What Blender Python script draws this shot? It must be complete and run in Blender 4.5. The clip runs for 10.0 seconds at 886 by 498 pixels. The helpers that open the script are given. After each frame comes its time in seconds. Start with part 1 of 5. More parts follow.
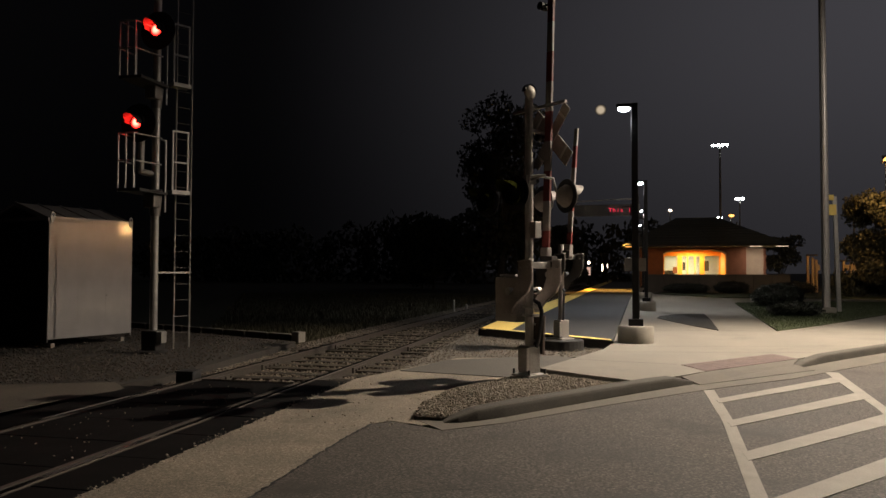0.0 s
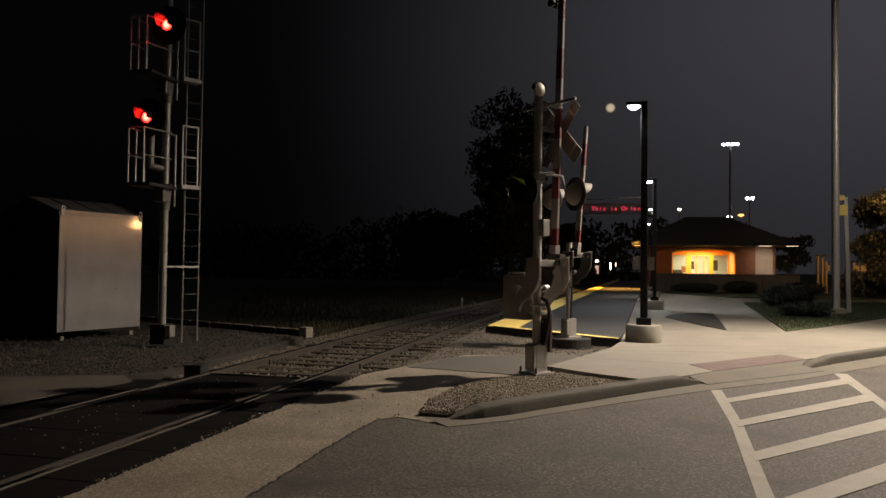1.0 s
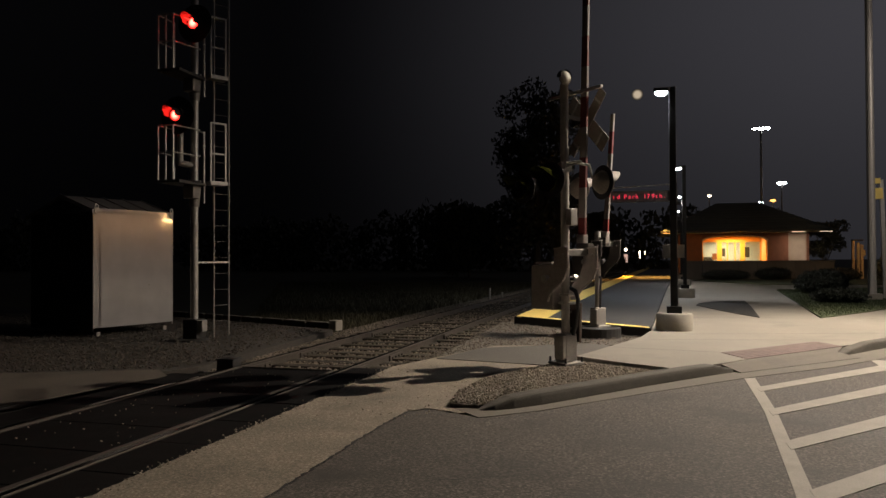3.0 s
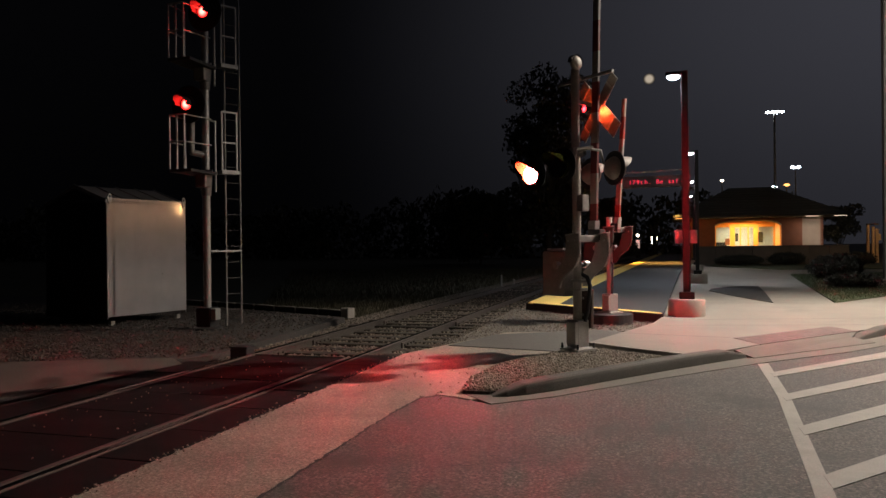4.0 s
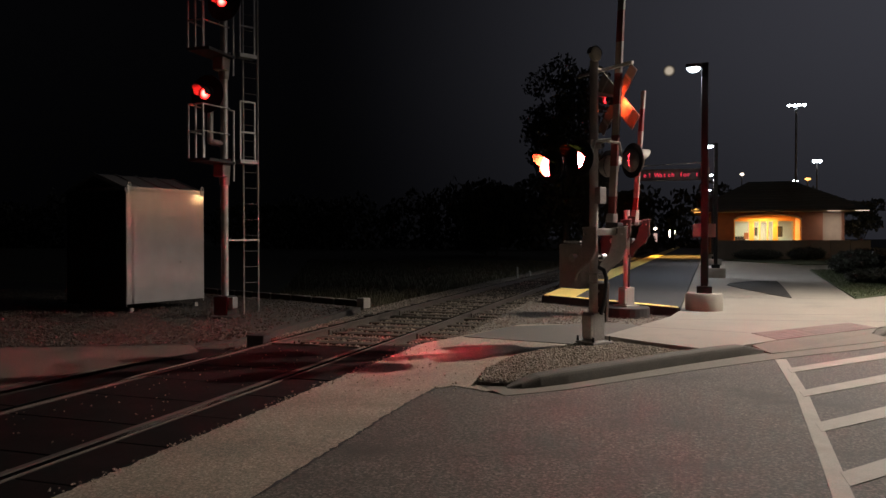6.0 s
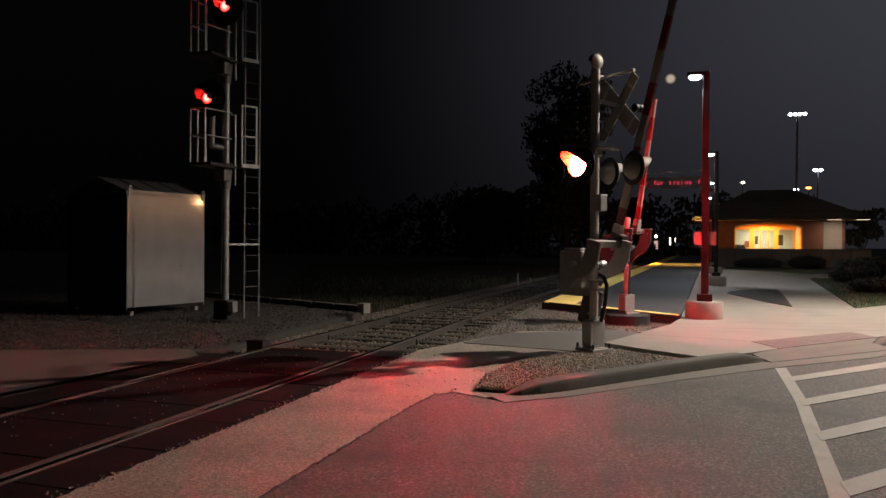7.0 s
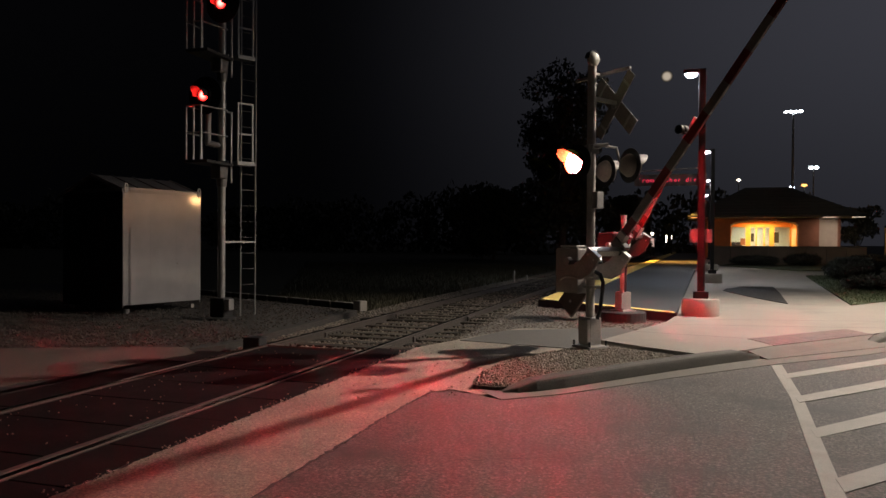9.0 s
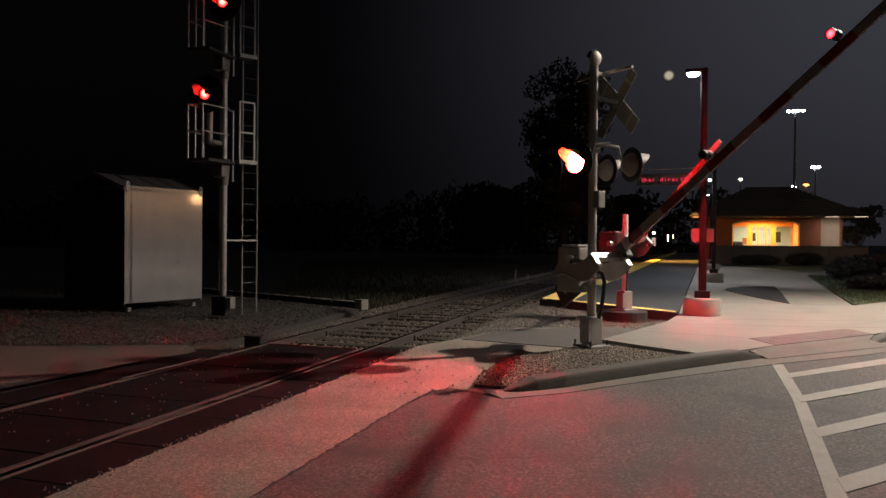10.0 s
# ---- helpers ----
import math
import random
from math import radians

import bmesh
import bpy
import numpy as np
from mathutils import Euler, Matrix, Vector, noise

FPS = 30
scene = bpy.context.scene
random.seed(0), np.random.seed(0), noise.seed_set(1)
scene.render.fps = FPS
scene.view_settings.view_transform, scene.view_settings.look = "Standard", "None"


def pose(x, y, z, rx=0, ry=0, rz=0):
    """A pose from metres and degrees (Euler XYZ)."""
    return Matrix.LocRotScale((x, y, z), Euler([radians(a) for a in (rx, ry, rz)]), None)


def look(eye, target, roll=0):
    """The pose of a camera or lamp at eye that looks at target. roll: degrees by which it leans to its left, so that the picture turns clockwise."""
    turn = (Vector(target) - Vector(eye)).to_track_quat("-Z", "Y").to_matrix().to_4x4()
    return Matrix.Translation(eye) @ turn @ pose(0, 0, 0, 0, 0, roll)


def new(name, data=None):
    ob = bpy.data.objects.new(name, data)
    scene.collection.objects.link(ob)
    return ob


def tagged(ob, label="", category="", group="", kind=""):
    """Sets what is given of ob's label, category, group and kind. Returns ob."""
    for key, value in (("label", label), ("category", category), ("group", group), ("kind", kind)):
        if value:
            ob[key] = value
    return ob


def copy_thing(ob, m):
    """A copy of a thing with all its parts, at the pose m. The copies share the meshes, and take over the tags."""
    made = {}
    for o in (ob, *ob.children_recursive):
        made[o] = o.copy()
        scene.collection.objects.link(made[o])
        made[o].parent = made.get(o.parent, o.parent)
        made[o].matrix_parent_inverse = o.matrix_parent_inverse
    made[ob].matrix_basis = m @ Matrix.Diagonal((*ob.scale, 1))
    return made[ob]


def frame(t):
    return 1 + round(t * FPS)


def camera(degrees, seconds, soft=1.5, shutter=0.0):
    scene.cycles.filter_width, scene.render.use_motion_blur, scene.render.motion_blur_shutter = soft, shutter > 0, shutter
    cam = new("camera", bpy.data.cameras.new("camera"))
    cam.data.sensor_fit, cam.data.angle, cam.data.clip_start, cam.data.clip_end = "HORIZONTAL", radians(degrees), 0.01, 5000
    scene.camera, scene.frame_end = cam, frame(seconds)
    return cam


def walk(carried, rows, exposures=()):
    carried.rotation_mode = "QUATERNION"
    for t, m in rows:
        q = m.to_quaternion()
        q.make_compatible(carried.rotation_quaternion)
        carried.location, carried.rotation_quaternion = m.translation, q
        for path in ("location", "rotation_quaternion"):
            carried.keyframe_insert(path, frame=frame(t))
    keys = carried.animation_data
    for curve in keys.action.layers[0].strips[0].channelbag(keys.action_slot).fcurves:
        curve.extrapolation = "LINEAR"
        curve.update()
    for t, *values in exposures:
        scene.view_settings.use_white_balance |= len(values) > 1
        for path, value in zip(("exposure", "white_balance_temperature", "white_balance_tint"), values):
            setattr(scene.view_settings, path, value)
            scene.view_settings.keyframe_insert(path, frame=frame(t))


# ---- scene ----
cam = camera(62.46, 10.0)
PATH = [
    (0.0, pose(0, 0, 1.43, 91.81, -0.12, 12.56)),
    (0.5, pose(0, 0, 1.43, 91.63, -0.51, 12.78)),
    (1.0, pose(0, 0, 1.43, 91.56, -0.68, 13.17)),
    (1.5, pose(0, 0, 1.43, 91.43, -0.60, 13.59)),
    (2.0, pose(0, 0, 1.43, 90.82, -0.32, 14.14)),
    (2.5, pose(0, 0, 1.43, 91.03, -0.05, 14.72)),
    (4.0, pose(0, 0, 1.43, 89.88, 0.65, 16.22)),
    (4.5, pose(0, 0, 1.43, 89.38, 0.61, 16.45)),
    (5.0, pose(0, 0, 1.43, 89.20, 0.43, 17.13)),
    (5.5, pose(0, 0, 1.43, 89.12, 0.25, 17.39)),
    (7.0, pose(0, 0, 1.43, 89.66, -0.40, 17.53)),
    (7.5, pose(0, 0, 1.43, 89.80, -0.51, 17.53)),
    (8.0, pose(0, 0, 1.43, 89.77, -0.55, 17.51)),
    (8.5, pose(0, 0, 1.43, 89.58, -0.49, 17.37)),
    (9.0, pose(0, 0, 1.43, 89.47, -0.37, 17.26)),
    (9.5, pose(0, 0, 1.43, 89.29, -0.35, 17.24)),
    (10.0, pose(0, 0, 1.43, 89.38, -0.49, 17.37)),
]
walk(cam, PATH, [(0.0, 0.22, 6500, 10), (2.8, 0.20, 6450, 10), (3.8, 0.09, 6000, 11), (10.0, 0.09, 5950, 11)])

# ---- world and large lights ----
world = bpy.data.worlds.new("night_sky")
scene.world = world
world.use_nodes = True
sky_bg = world.node_tree.nodes["Background"]
# city glow: the night sky is brighter low over the town to the right of the rails
wt = world.node_tree
tc = wt.nodes.new("ShaderNodeTexCoord")
dot = wt.nodes.new("ShaderNodeVectorMath")
dot.operation = "DOT_PRODUCT"
dot.inputs[1].default_value = Vector((0.80, 0.60, 0.0)).normalized()
wt.links.new(tc.outputs["Generated"], dot.inputs[0])
glow_map = wt.nodes.new("ShaderNodeMapRange")
glow_map.interpolation_type = "SMOOTHSTEP"
glow_map.inputs["From Min"].default_value, glow_map.inputs["From Max"].default_value = 0.13, 1.05
glow_map.inputs["To Min"].default_value, glow_map.inputs["To Max"].default_value = 0.0012, 0.050
wt.links.new(dot.outputs["Value"], glow_map.inputs["Value"])
sky_bg.inputs["Color"].default_value = (0.92, 0.88, 1.0, 1)
# thick air: the lowest few degrees are dimmer than the lit haze above
updir = wt.nodes.new("ShaderNodeSeparateXYZ")
wt.links.new(tc.outputs["Generated"], updir.inputs[0])
low_air = wt.nodes.new("ShaderNodeMapRange")
low_air.interpolation_type = "SMOOTHSTEP"
low_air.inputs["From Min"].default_value, low_air.inputs["From Max"].default_value = -0.02, 0.34
low_air.inputs["To Min"].default_value, low_air.inputs["To Max"].default_value = 0.50, 1.12
wt.links.new(updir.outputs["Z"], low_air.inputs["Value"])
air = wt.nodes.new("ShaderNodeMath")
air.operation = "MULTIPLY"
wt.links.new(glow_map.outputs["Result"], air.inputs[0])
wt.links.new(low_air.outputs["Result"], air.inputs[1])
wt.links.new(air.outputs[0], sky_bg.inputs["Strength"])


def lamp(name, kind, place, target, energy, colour, size=0.3, spot=None):
    d = bpy.data.lights.new(name, kind)
    d.energy, d.color = energy, colour
    if kind == "AREA":
        d.size = size
    else:
        d.shadow_soft_size = size
    if spot:
        d.spot_size, d.spot_blend = radians(spot), 0.85
    ob = new(name, d)
    ob.matrix_world = look(place, target)
    return ob


STREET = (6.5, 15.2, 8.9)
lamp("street_light", "SPOT", STREET, (4.5, 12.2, 0), 10400, (1.0, 0.845, 0.685), 0.14, 124)
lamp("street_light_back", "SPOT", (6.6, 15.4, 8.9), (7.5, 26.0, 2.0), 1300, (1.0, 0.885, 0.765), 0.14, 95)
lamp("plaza_light", "SPOT", (0.36, 14.40, 4.44), (0.30, 14.3, 0), 230, (0.95, 0.97, 1.0), 0.10, 150)
lamp("plaza_light_far", "SPOT", (1.15, 27.0, 4.62), (0.3, 27.5, 0), 640, (0.95, 0.97, 1.0), 0.10, 168)
lamp("plaza_light_end", "SPOT", (1.75, 38.6, 4.40), (3.0, 38.9, 0), 620, (1.0, 0.93, 0.85), 0.10, 168)
lamp("sodium_platform", "SPOT", (0.9, 56.0, 5.0), (0.3, 55.0, 0), 5200, (1.0, 0.50, 0.10), 0.15, 104)
lamp("sodium_street", "SPOT", (36.0, 34.9, 5.0), (-9.7, 13.2, 2.2), 950, (1.0, 0.50, 0.18), 0.25, 14)
lamp("porch_light", "AREA", (6.55, 59.3, 3.05), (6.55, 59.3, 0.0), 260, (1.0, 0.62, 0.16), 1.6)
lamp("waiting_room_light", "AREA", (6.5, 63.0, 3.2), (6.5, 62.5, 0.0), 240, (1.0, 0.92, 0.72), 2.0)
lamp("soffit_light", "AREA", (11.2, 57.2, 3.22), (11.2, 57.6, 0.0), 46, (1.0, 0.78, 0.60), 0.5)
lamp("sodium_yard", "SPOT", (21.0, 66.0, 5.5), (20.0, 72.0, 1.0), 520, (1.0, 0.47, 0.12), 0.2, 140)
lamp("sodium_trees", "SPOT", (13.6, 40.4, 6.4), (15.4, 45.0, 4.2), 420, (1.0, 0.56, 0.20), 0.2, 160)

# ---- materials ----
def mat(name, base, rough=0.8, metal=0.0, vary=0.25, scale=6.0, fine=60.0, bump=0.2, speck=None, emit=None, strength=0.0, rnd=0.0, stain=None, spec=0.5, agg=None):
    m = bpy.data.materials.new(name)
    m.use_nodes = True
    nt = m.node_tree
    b = nt.nodes["Principled BSDF"]
    b.inputs["Roughness"].default_value = rough
    b.inputs["Metallic"].default_value = metal
    b.inputs["Specular IOR Level"].default_value = spec
    geo = nt.nodes.new("ShaderNodeTexCoord")
    n1 = nt.nodes.new("ShaderNodeTexNoise")
    n1.inputs["Scale"].default_value, n1.inputs["Detail"].default_value = scale, 6
    n2 = nt.nodes.new("ShaderNodeTexNoise")
    n2.inputs["Scale"].default_value, n2.inputs["Detail"].default_value = fine, 3
    for n in (n1, n2):
        nt.links.new(geo.outputs["Object"], n.inputs["Vector"])
    mix = nt.nodes.new("ShaderNodeMath")
    mix.operation = "MULTIPLY_ADD"
    nt.links.new(n1.outputs["Fac"], mix.inputs[0])
    mix.inputs[1].default_value = 0.45
    half = nt.nodes.new("ShaderNodeMath")
    half.operation = "MULTIPLY"
    half.inputs[1].default_value = 0.55
    nt.links.new(n2.outputs["Fac"], half.inputs[0])
    nt.links.new(half.outputs[0], mix.inputs[2])
    ramp = nt.nodes.new("ShaderNodeMapRange")
    ramp.inputs["From Min"].default_value, ramp.inputs["From Max"].default_value = 0.3, 0.7
    ramp.inputs["To Min"].default_value, ramp.inputs["To Max"].default_value = 1 - vary, 1 + vary
    nt.links.new(mix.outputs[0], ramp.inputs["Value"])
    val = ramp.outputs["Result"]
    if speck:
        n4 = nt.nodes.new("ShaderNodeTexNoise")
        n4.inputs["Scale"].default_value, n4.inputs["Detail"].default_value = speck[0], 1.5
        nt.links.new(geo.outputs["Object"], n4.inputs["Vector"])
        m4 = nt.nodes.new("ShaderNodeMapRange")
        m4.inputs["From Min"].default_value, m4.inputs["From Max"].default_value = 0.36, 0.64
        m4.inputs["To Min"].default_value, m4.inputs["To Max"].default_value = 1 - speck[1], 1 + speck[1]
        nt.links.new(n4.outputs["Fac"], m4.inputs["Value"])
        mu = nt.nodes.new("ShaderNodeMath")
        mu.operation = "MULTIPLY"
        nt.links.new(val, mu.inputs[0])
        nt.links.new(m4.outputs["Result"], mu.inputs[1])
        val = mu.outputs[0]
    if agg:
        # small stones of differing tone set in the surface
        vo = nt.nodes.new("ShaderNodeTexVoronoi")
        vo.inputs["Scale"].default_value = agg[0]
        nt.links.new(geo.outputs["Object"], vo.inputs["Vector"])
        sp = nt.nodes.new("ShaderNodeSeparateColor")
        nt.links.new(vo.outputs["Color"], sp.inputs[0])
        pw = nt.nodes.new("ShaderNodeMath")
        pw.operation = "POWER"
        nt.links.new(sp.outputs[0], pw.inputs[0])
        pw.inputs[1].default_value = agg[2]
        ma = nt.nodes.new("ShaderNodeMapRange")
        ma.inputs["To Min"].default_value, ma.inputs["To Max"].default_value = 1 - agg[1] * 0.45, 1 + agg[1]
        nt.links.new(pw.outputs[0], ma.inputs["Value"])
        mg = nt.nodes.new("ShaderNodeMath")
        mg.operation = "MULTIPLY"
        nt.links.new(val, mg.inputs[0])
        nt.links.new(ma.outputs["Result"], mg.inputs[1])
        val = mg.outputs[0]
    if rnd:
        info = nt.nodes.new("ShaderNodeObjectInfo")
        geo2 = nt.nodes.new("ShaderNodeNewGeometry")
        add = nt.nodes.new("ShaderNodeMath")
        nt.links.new(info.outputs["Random"], add.inputs[0])
        nt.links.new(geo2.outputs["Random Per Island"], add.inputs[1])
        mr = nt.nodes.new("ShaderNodeMapRange")
        mr.inputs["From Max"].default_value = 2.0
        mr.inputs["To Min"].default_value, mr.inputs["To Max"].default_value = 1 - rnd, 1 + rnd
        nt.links.new(add.outputs[0], mr.inputs["Value"])
        mul = nt.nodes.new("ShaderNodeMath")
        mul.operation = "MULTIPLY"
        nt.links.new(val, mul.inputs[0])
        nt.links.new(mr.outputs["Result"], mul.inputs[1])
        val = mul.outputs[0]
    col = nt.nodes.new("ShaderNodeVectorMath")
    col.operation = "SCALE"
    col.inputs[0].default_value = base
    nt.links.new(val, col.inputs["Scale"])
    out = col.outputs["Vector"]
    if stain:
        n3 = nt.nodes.new("ShaderNodeTexNoise")
        n3.inputs["Scale"].default_value, n3.inputs["Detail"].default_value = stain[1], 8
        n3.inputs["Roughness"].default_value = 0.65
        nt.links.new(geo.outputs["Object"], n3.inputs["Vector"])
        r3 = nt.nodes.new("ShaderNodeMapRange")
        r3.inputs["From Min"].default_value, r3.inputs["From Max"].default_value = stain[2], stain[2] + 0.15
        nt.links.new(n3.outputs["Fac"], r3.inputs["Value"])
        mx = nt.nodes.new("ShaderNodeMix")
        mx.data_type = "RGBA"
        nt.links.new(r3.outputs["Result"], mx.inputs["Factor"])
        nt.links.new(out, mx.inputs["A"])
        mx.inputs["B"].default_value = (*stain[0], 1)
        out = mx.outputs["Result"]
    nt.links.new(out, b.inputs["Base Color"])
    rr = nt.nodes.new("ShaderNodeMapRange")
    rr.inputs["To Min"].default_value, rr.inputs["To Max"].default_value = max(rough - 0.12, 0.03), min(rough + 0.12, 1)
    nt.links.new(n1.outputs["Fac"], rr.inputs["Value"])
    nt.links.new(rr.outputs["Result"], b.inputs["Roughness"])
    if bump:
        bp = nt.nodes.new("ShaderNodeBump")
        bp.inputs["Strength"].default_value, bp.inputs["Distance"].default_value = bump, 0.02
        nt.links.new(mix.outputs[0], bp.inputs["Height"])
        nt.links.new(bp.outputs["Normal"], b.inputs["Normal"])
    if emit:
        b.inputs["Emission Color"].default_value = (*emit, 1)
        b.inputs["Emission Strength"].default_value = strength
    return m


ASPHALT = mat("asphalt", (0.062, 0.053, 0.043), 0.85, vary=0.55, scale=0.9, fine=150, bump=0.22, speck=(40, 0.35), stain=((0.034, 0.029, 0.024), 0.8, 0.52), agg=(72, 0.85, 2.3))
# darker copy of the stained apron concrete: lamp falloff is put into its colour
CONC_FAR = mat("dim_far_concrete", (0.085, 0.070, 0.054), 0.9, vary=0.4, scale=1.2, fine=110, bump=0.4, speck=(58, 0.3), stain=((0.05, 0.043, 0.035), 0.9, 0.56))
CONC_ROAD = mat("apron_concrete", (0.180, 0.152, 0.114), 0.9, vary=0.5, scale=1.3, fine=130, bump=0.25, speck=(58, 0.22), stain=((0.115, 0.093, 0.068), 1.1, 0.55), agg=(70, 0.45, 2.0))
CONC_GUT = mat("gutter_concrete", (0.112, 0.098, 0.078), 0.9, vary=0.28, scale=1.2, fine=120, bump=0.25, stain=((0.09, 0.082, 0.07), 1.4, 0.56))
CONC_WALK = mat("sidewalk_concrete", (0.192, 0.173, 0.142), 0.9, vary=0.22, scale=1.0, fine=90, bump=0.2, stain=((0.15, 0.137, 0.112), 0.9, 0.56))
CONC_KERB = mat("kerb_concrete", (0.064, 0.057, 0.044), 0.9, vary=0.4, scale=3, fine=90, bump=0.3)
CONC_GREY = mat("path_asphalt_grey", (0.072, 0.065, 0.054), 0.9, vary=0.4, scale=1.1, fine=120, bump=0.3)
CONC_BASE = mat("footing_concrete", (0.22, 0.20, 0.165), 0.9, vary=0.2, scale=5, fine=60, bump=0.3)
RUBBER = mat("crossing_rubber", (0.0035, 0.003, 0.003), 0.75, vary=0.45, scale=2.5, fine=80, bump=0.3, rnd=0.3, spec=0.12)
FLANGE = mat("flangeway_steel", (0.10, 0.085, 0.075), 0.5, 0.5, vary=0.3, scale=9, fine=80)
RAIL_SIDE = mat("rusty_rail", (0.048, 0.038, 0.029), 0.7, 0.2, vary=0.4, scale=8, fine=90, bump=0.3)
WEIGHT = mat("rusty_counterweight", (0.085, 0.060, 0.048), 0.8, 0.1, vary=0.35, scale=9, fine=70, bump=0.3)
RAIL_TOP = mat("polished_rail_head", (0.34, 0.31, 0.28), 0.20, 1.0, vary=0.25, scale=5, fine=50, bump=0.05)
TIE = mat("creosoted_timber", (0.048, 0.040, 0.031), 0.95, vary=0.4, scale=5, fine=70, bump=0.5, rnd=0.35, spec=0.1)
BALLAST = mat("ballast_bed", (0.10, 0.086, 0.068), 0.95, vary=0.5, scale=12, fine=45, bump=0.8)
STONE = mat("ballast_stone", (0.165, 0.137, 0.107), 0.9, vary=0.3, scale=20, fine=90, bump=0.2, rnd=0.65)
PEBBLE = mat("pale_gravel", (0.29, 0.25, 0.195), 0.9, vary=0.3, scale=20, fine=90, bump=0.2, rnd=0.6)
# pad stone and bed darkened: the weaker lamplight there is put into their colours
PADSTONE = mat("dim_pad_stone", (0.062, 0.052, 0.042), 0.9, vary=0.3, scale=20, fine=90, bump=0.2, rnd=0.65)
PADG = mat("dim_fine_gravel", (0.036, 0.030, 0.024), 0.95, vary=0.4, scale=3, fine=70, bump=0.7)
FIELD = mat("dark_grass_field", (0.048, 0.044, 0.022), 0.95, vary=0.5, scale=0.8, fine=20, bump=0.6)
LAWN = mat("lawn_soil", (0.040, 0.050, 0.018), 0.95, vary=0.4, scale=1.5, fine=30, bump=0.6)
DRYBLADE = mat("dry_grass_blade", (0.055, 0.048, 0.024), 0.8, vary=0.3, scale=3, fine=20, bump=0, rnd=0.4)
BLADE = mat("grass_blade", (0.036, 0.048, 0.016), 0.7, vary=0.3, scale=3, fine=20, bump=0, rnd=0.4)
LEAF = mat("leaf_green", (0.064, 0.060, 0.030), 0.6, vary=0.3, scale=3, fine=20, bump=0, rnd=0.45)
SHRUB = mat("shrub_leaf", (0.017, 0.020, 0.011), 0.6, vary=0.3, scale=3, fine=20, bump=0, rnd=0.45)
BARK = mat("tree_bark", (0.08, 0.065, 0.05), 0.95, vary=0.4, scale=8, fine=60, bump=0.6)
PAINT = mat("road_paint_white", (0.24, 0.217, 0.18), 0.75, vary=0.3, scale=4, fine=120, bump=0.2, stain=((0.20, 0.18, 0.15), 2.6, 0.56))
YELLOW = mat("tactile_yellow", (0.78, 0.58, 0.16), 0.75, vary=0.16, scale=3, fine=70, bump=0.2)
PLAT = mat("platform_asphalt", (0.036, 0.036, 0.038), 0.85, vary=0.25, scale=1.3, fine=120, bump=0.3)
MULCH_SHADE = mat("mulch_and_inner_shade", (0.015, 0.012, 0.009), 0.95, vary=0.5, scale=4, fine=40, bump=0.8)
PAVER = mat("red_brick_paver", (0.115, 0.078, 0.068), 0.85, vary=0.2, scale=5, fine=70, bump=0.3, rnd=0.25)
ALU = mat("mill_aluminium", (0.60, 0.575, 0.56), 0.44, 0.46, vary=0.18, scale=2.5, fine=60, bump=0)
ALU.node_tree.nodes["Principled BSDF"].inputs["Coat Weight"].default_value = 0.5
ALU.node_tree.nodes["Principled BSDF"].inputs["Coat Roughness"].default_value = 0.06
alu_nodes = ALU.node_tree
alu_nodes.links.remove(alu_nodes.nodes["Principled BSDF"].inputs["Roughness"].links[0])      # rolled sheet: even gloss
grain = alu_nodes.nodes.new("ShaderNodeTangent")
grain.direction_type, grain.axis = "RADIAL", "Z"
alu_nodes.links.new(grain.outputs[0], alu_nodes.nodes["Principled BSDF"].inputs["Tangent"])
alu_nodes.nodes["Principled BSDF"].inputs["Anisotropic"].default_value = 0.95
alu_nodes.nodes["Principled BSDF"].inputs["Roughness"].default_value = 0.30
ALU_ROOF = mat("aluminium_roof", (0.34, 0.32, 0.30), 0.4, 0.5, vary=0.2, scale=3, fine=60, bump=0.1)
RUNG = mat("dull_rung_steel", (0.11, 0.10, 0.092), 0.6, 0.4, vary=0.3, scale=14, fine=80, bump=0.1)
GALV = mat("galvanised_steel", (0.42, 0.40, 0.37), 0.45, 0.75, vary=0.25, scale=14, fine=80, bump=0.08)
MASTP = mat("mast_aluminium", (0.42, 0.39, 0.36), 0.36, 0.25, vary=0.2, scale=10, fine=70, bump=0.08)
CASTDK = mat("dark_cast_iron", (0.062, 0.055, 0.050), 0.6, 0.0, vary=0.3, scale=9, fine=60, bump=0.15, spec=0.2)
SIGNCASE = mat("sign_case_grey", (0.115, 0.115, 0.122), 0.6, 0.0, vary=0.2, scale=6, fine=60, bump=0.05, spec=0.3)
CASTAL = mat("cast_aluminium", (0.31, 0.275, 0.25), 0.5, 0.15, vary=0.25, scale=9, fine=60, bump=0.15)
BLACK = mat("black_paint", (0.010, 0.010, 0.010), 0.55, vary=0.3, scale=10, fine=60, bump=0.08)
# near black: the shade on the hut's ends is put into this colour
ENDWALL = mat("shaded_hut_end", (0.020, 0.015, 0.012), 0.35, 0.2, vary=0.3, scale=3, fine=40, bump=0.05)
CRACK = mat("tar_seam", (0.018, 0.017, 0.016), 0.9, vary=0.2, scale=9, bump=0.1)
DARK = mat("dark_iron", (0.03, 0.028, 0.026), 0.6, 0.3, vary=0.3, scale=10, fine=60, bump=0.2)
POSTM = mat("lamp_post_paint", (0.010, 0.010, 0.010), 0.45, 0.0, vary=0.2, scale=8, fine=60, bump=0.05, spec=0.18)
SIGNW = mat("white_sign_sheeting", (0.58, 0.54, 0.48), 0.55, vary=0.12, scale=4, fine=40, bump=0.04)
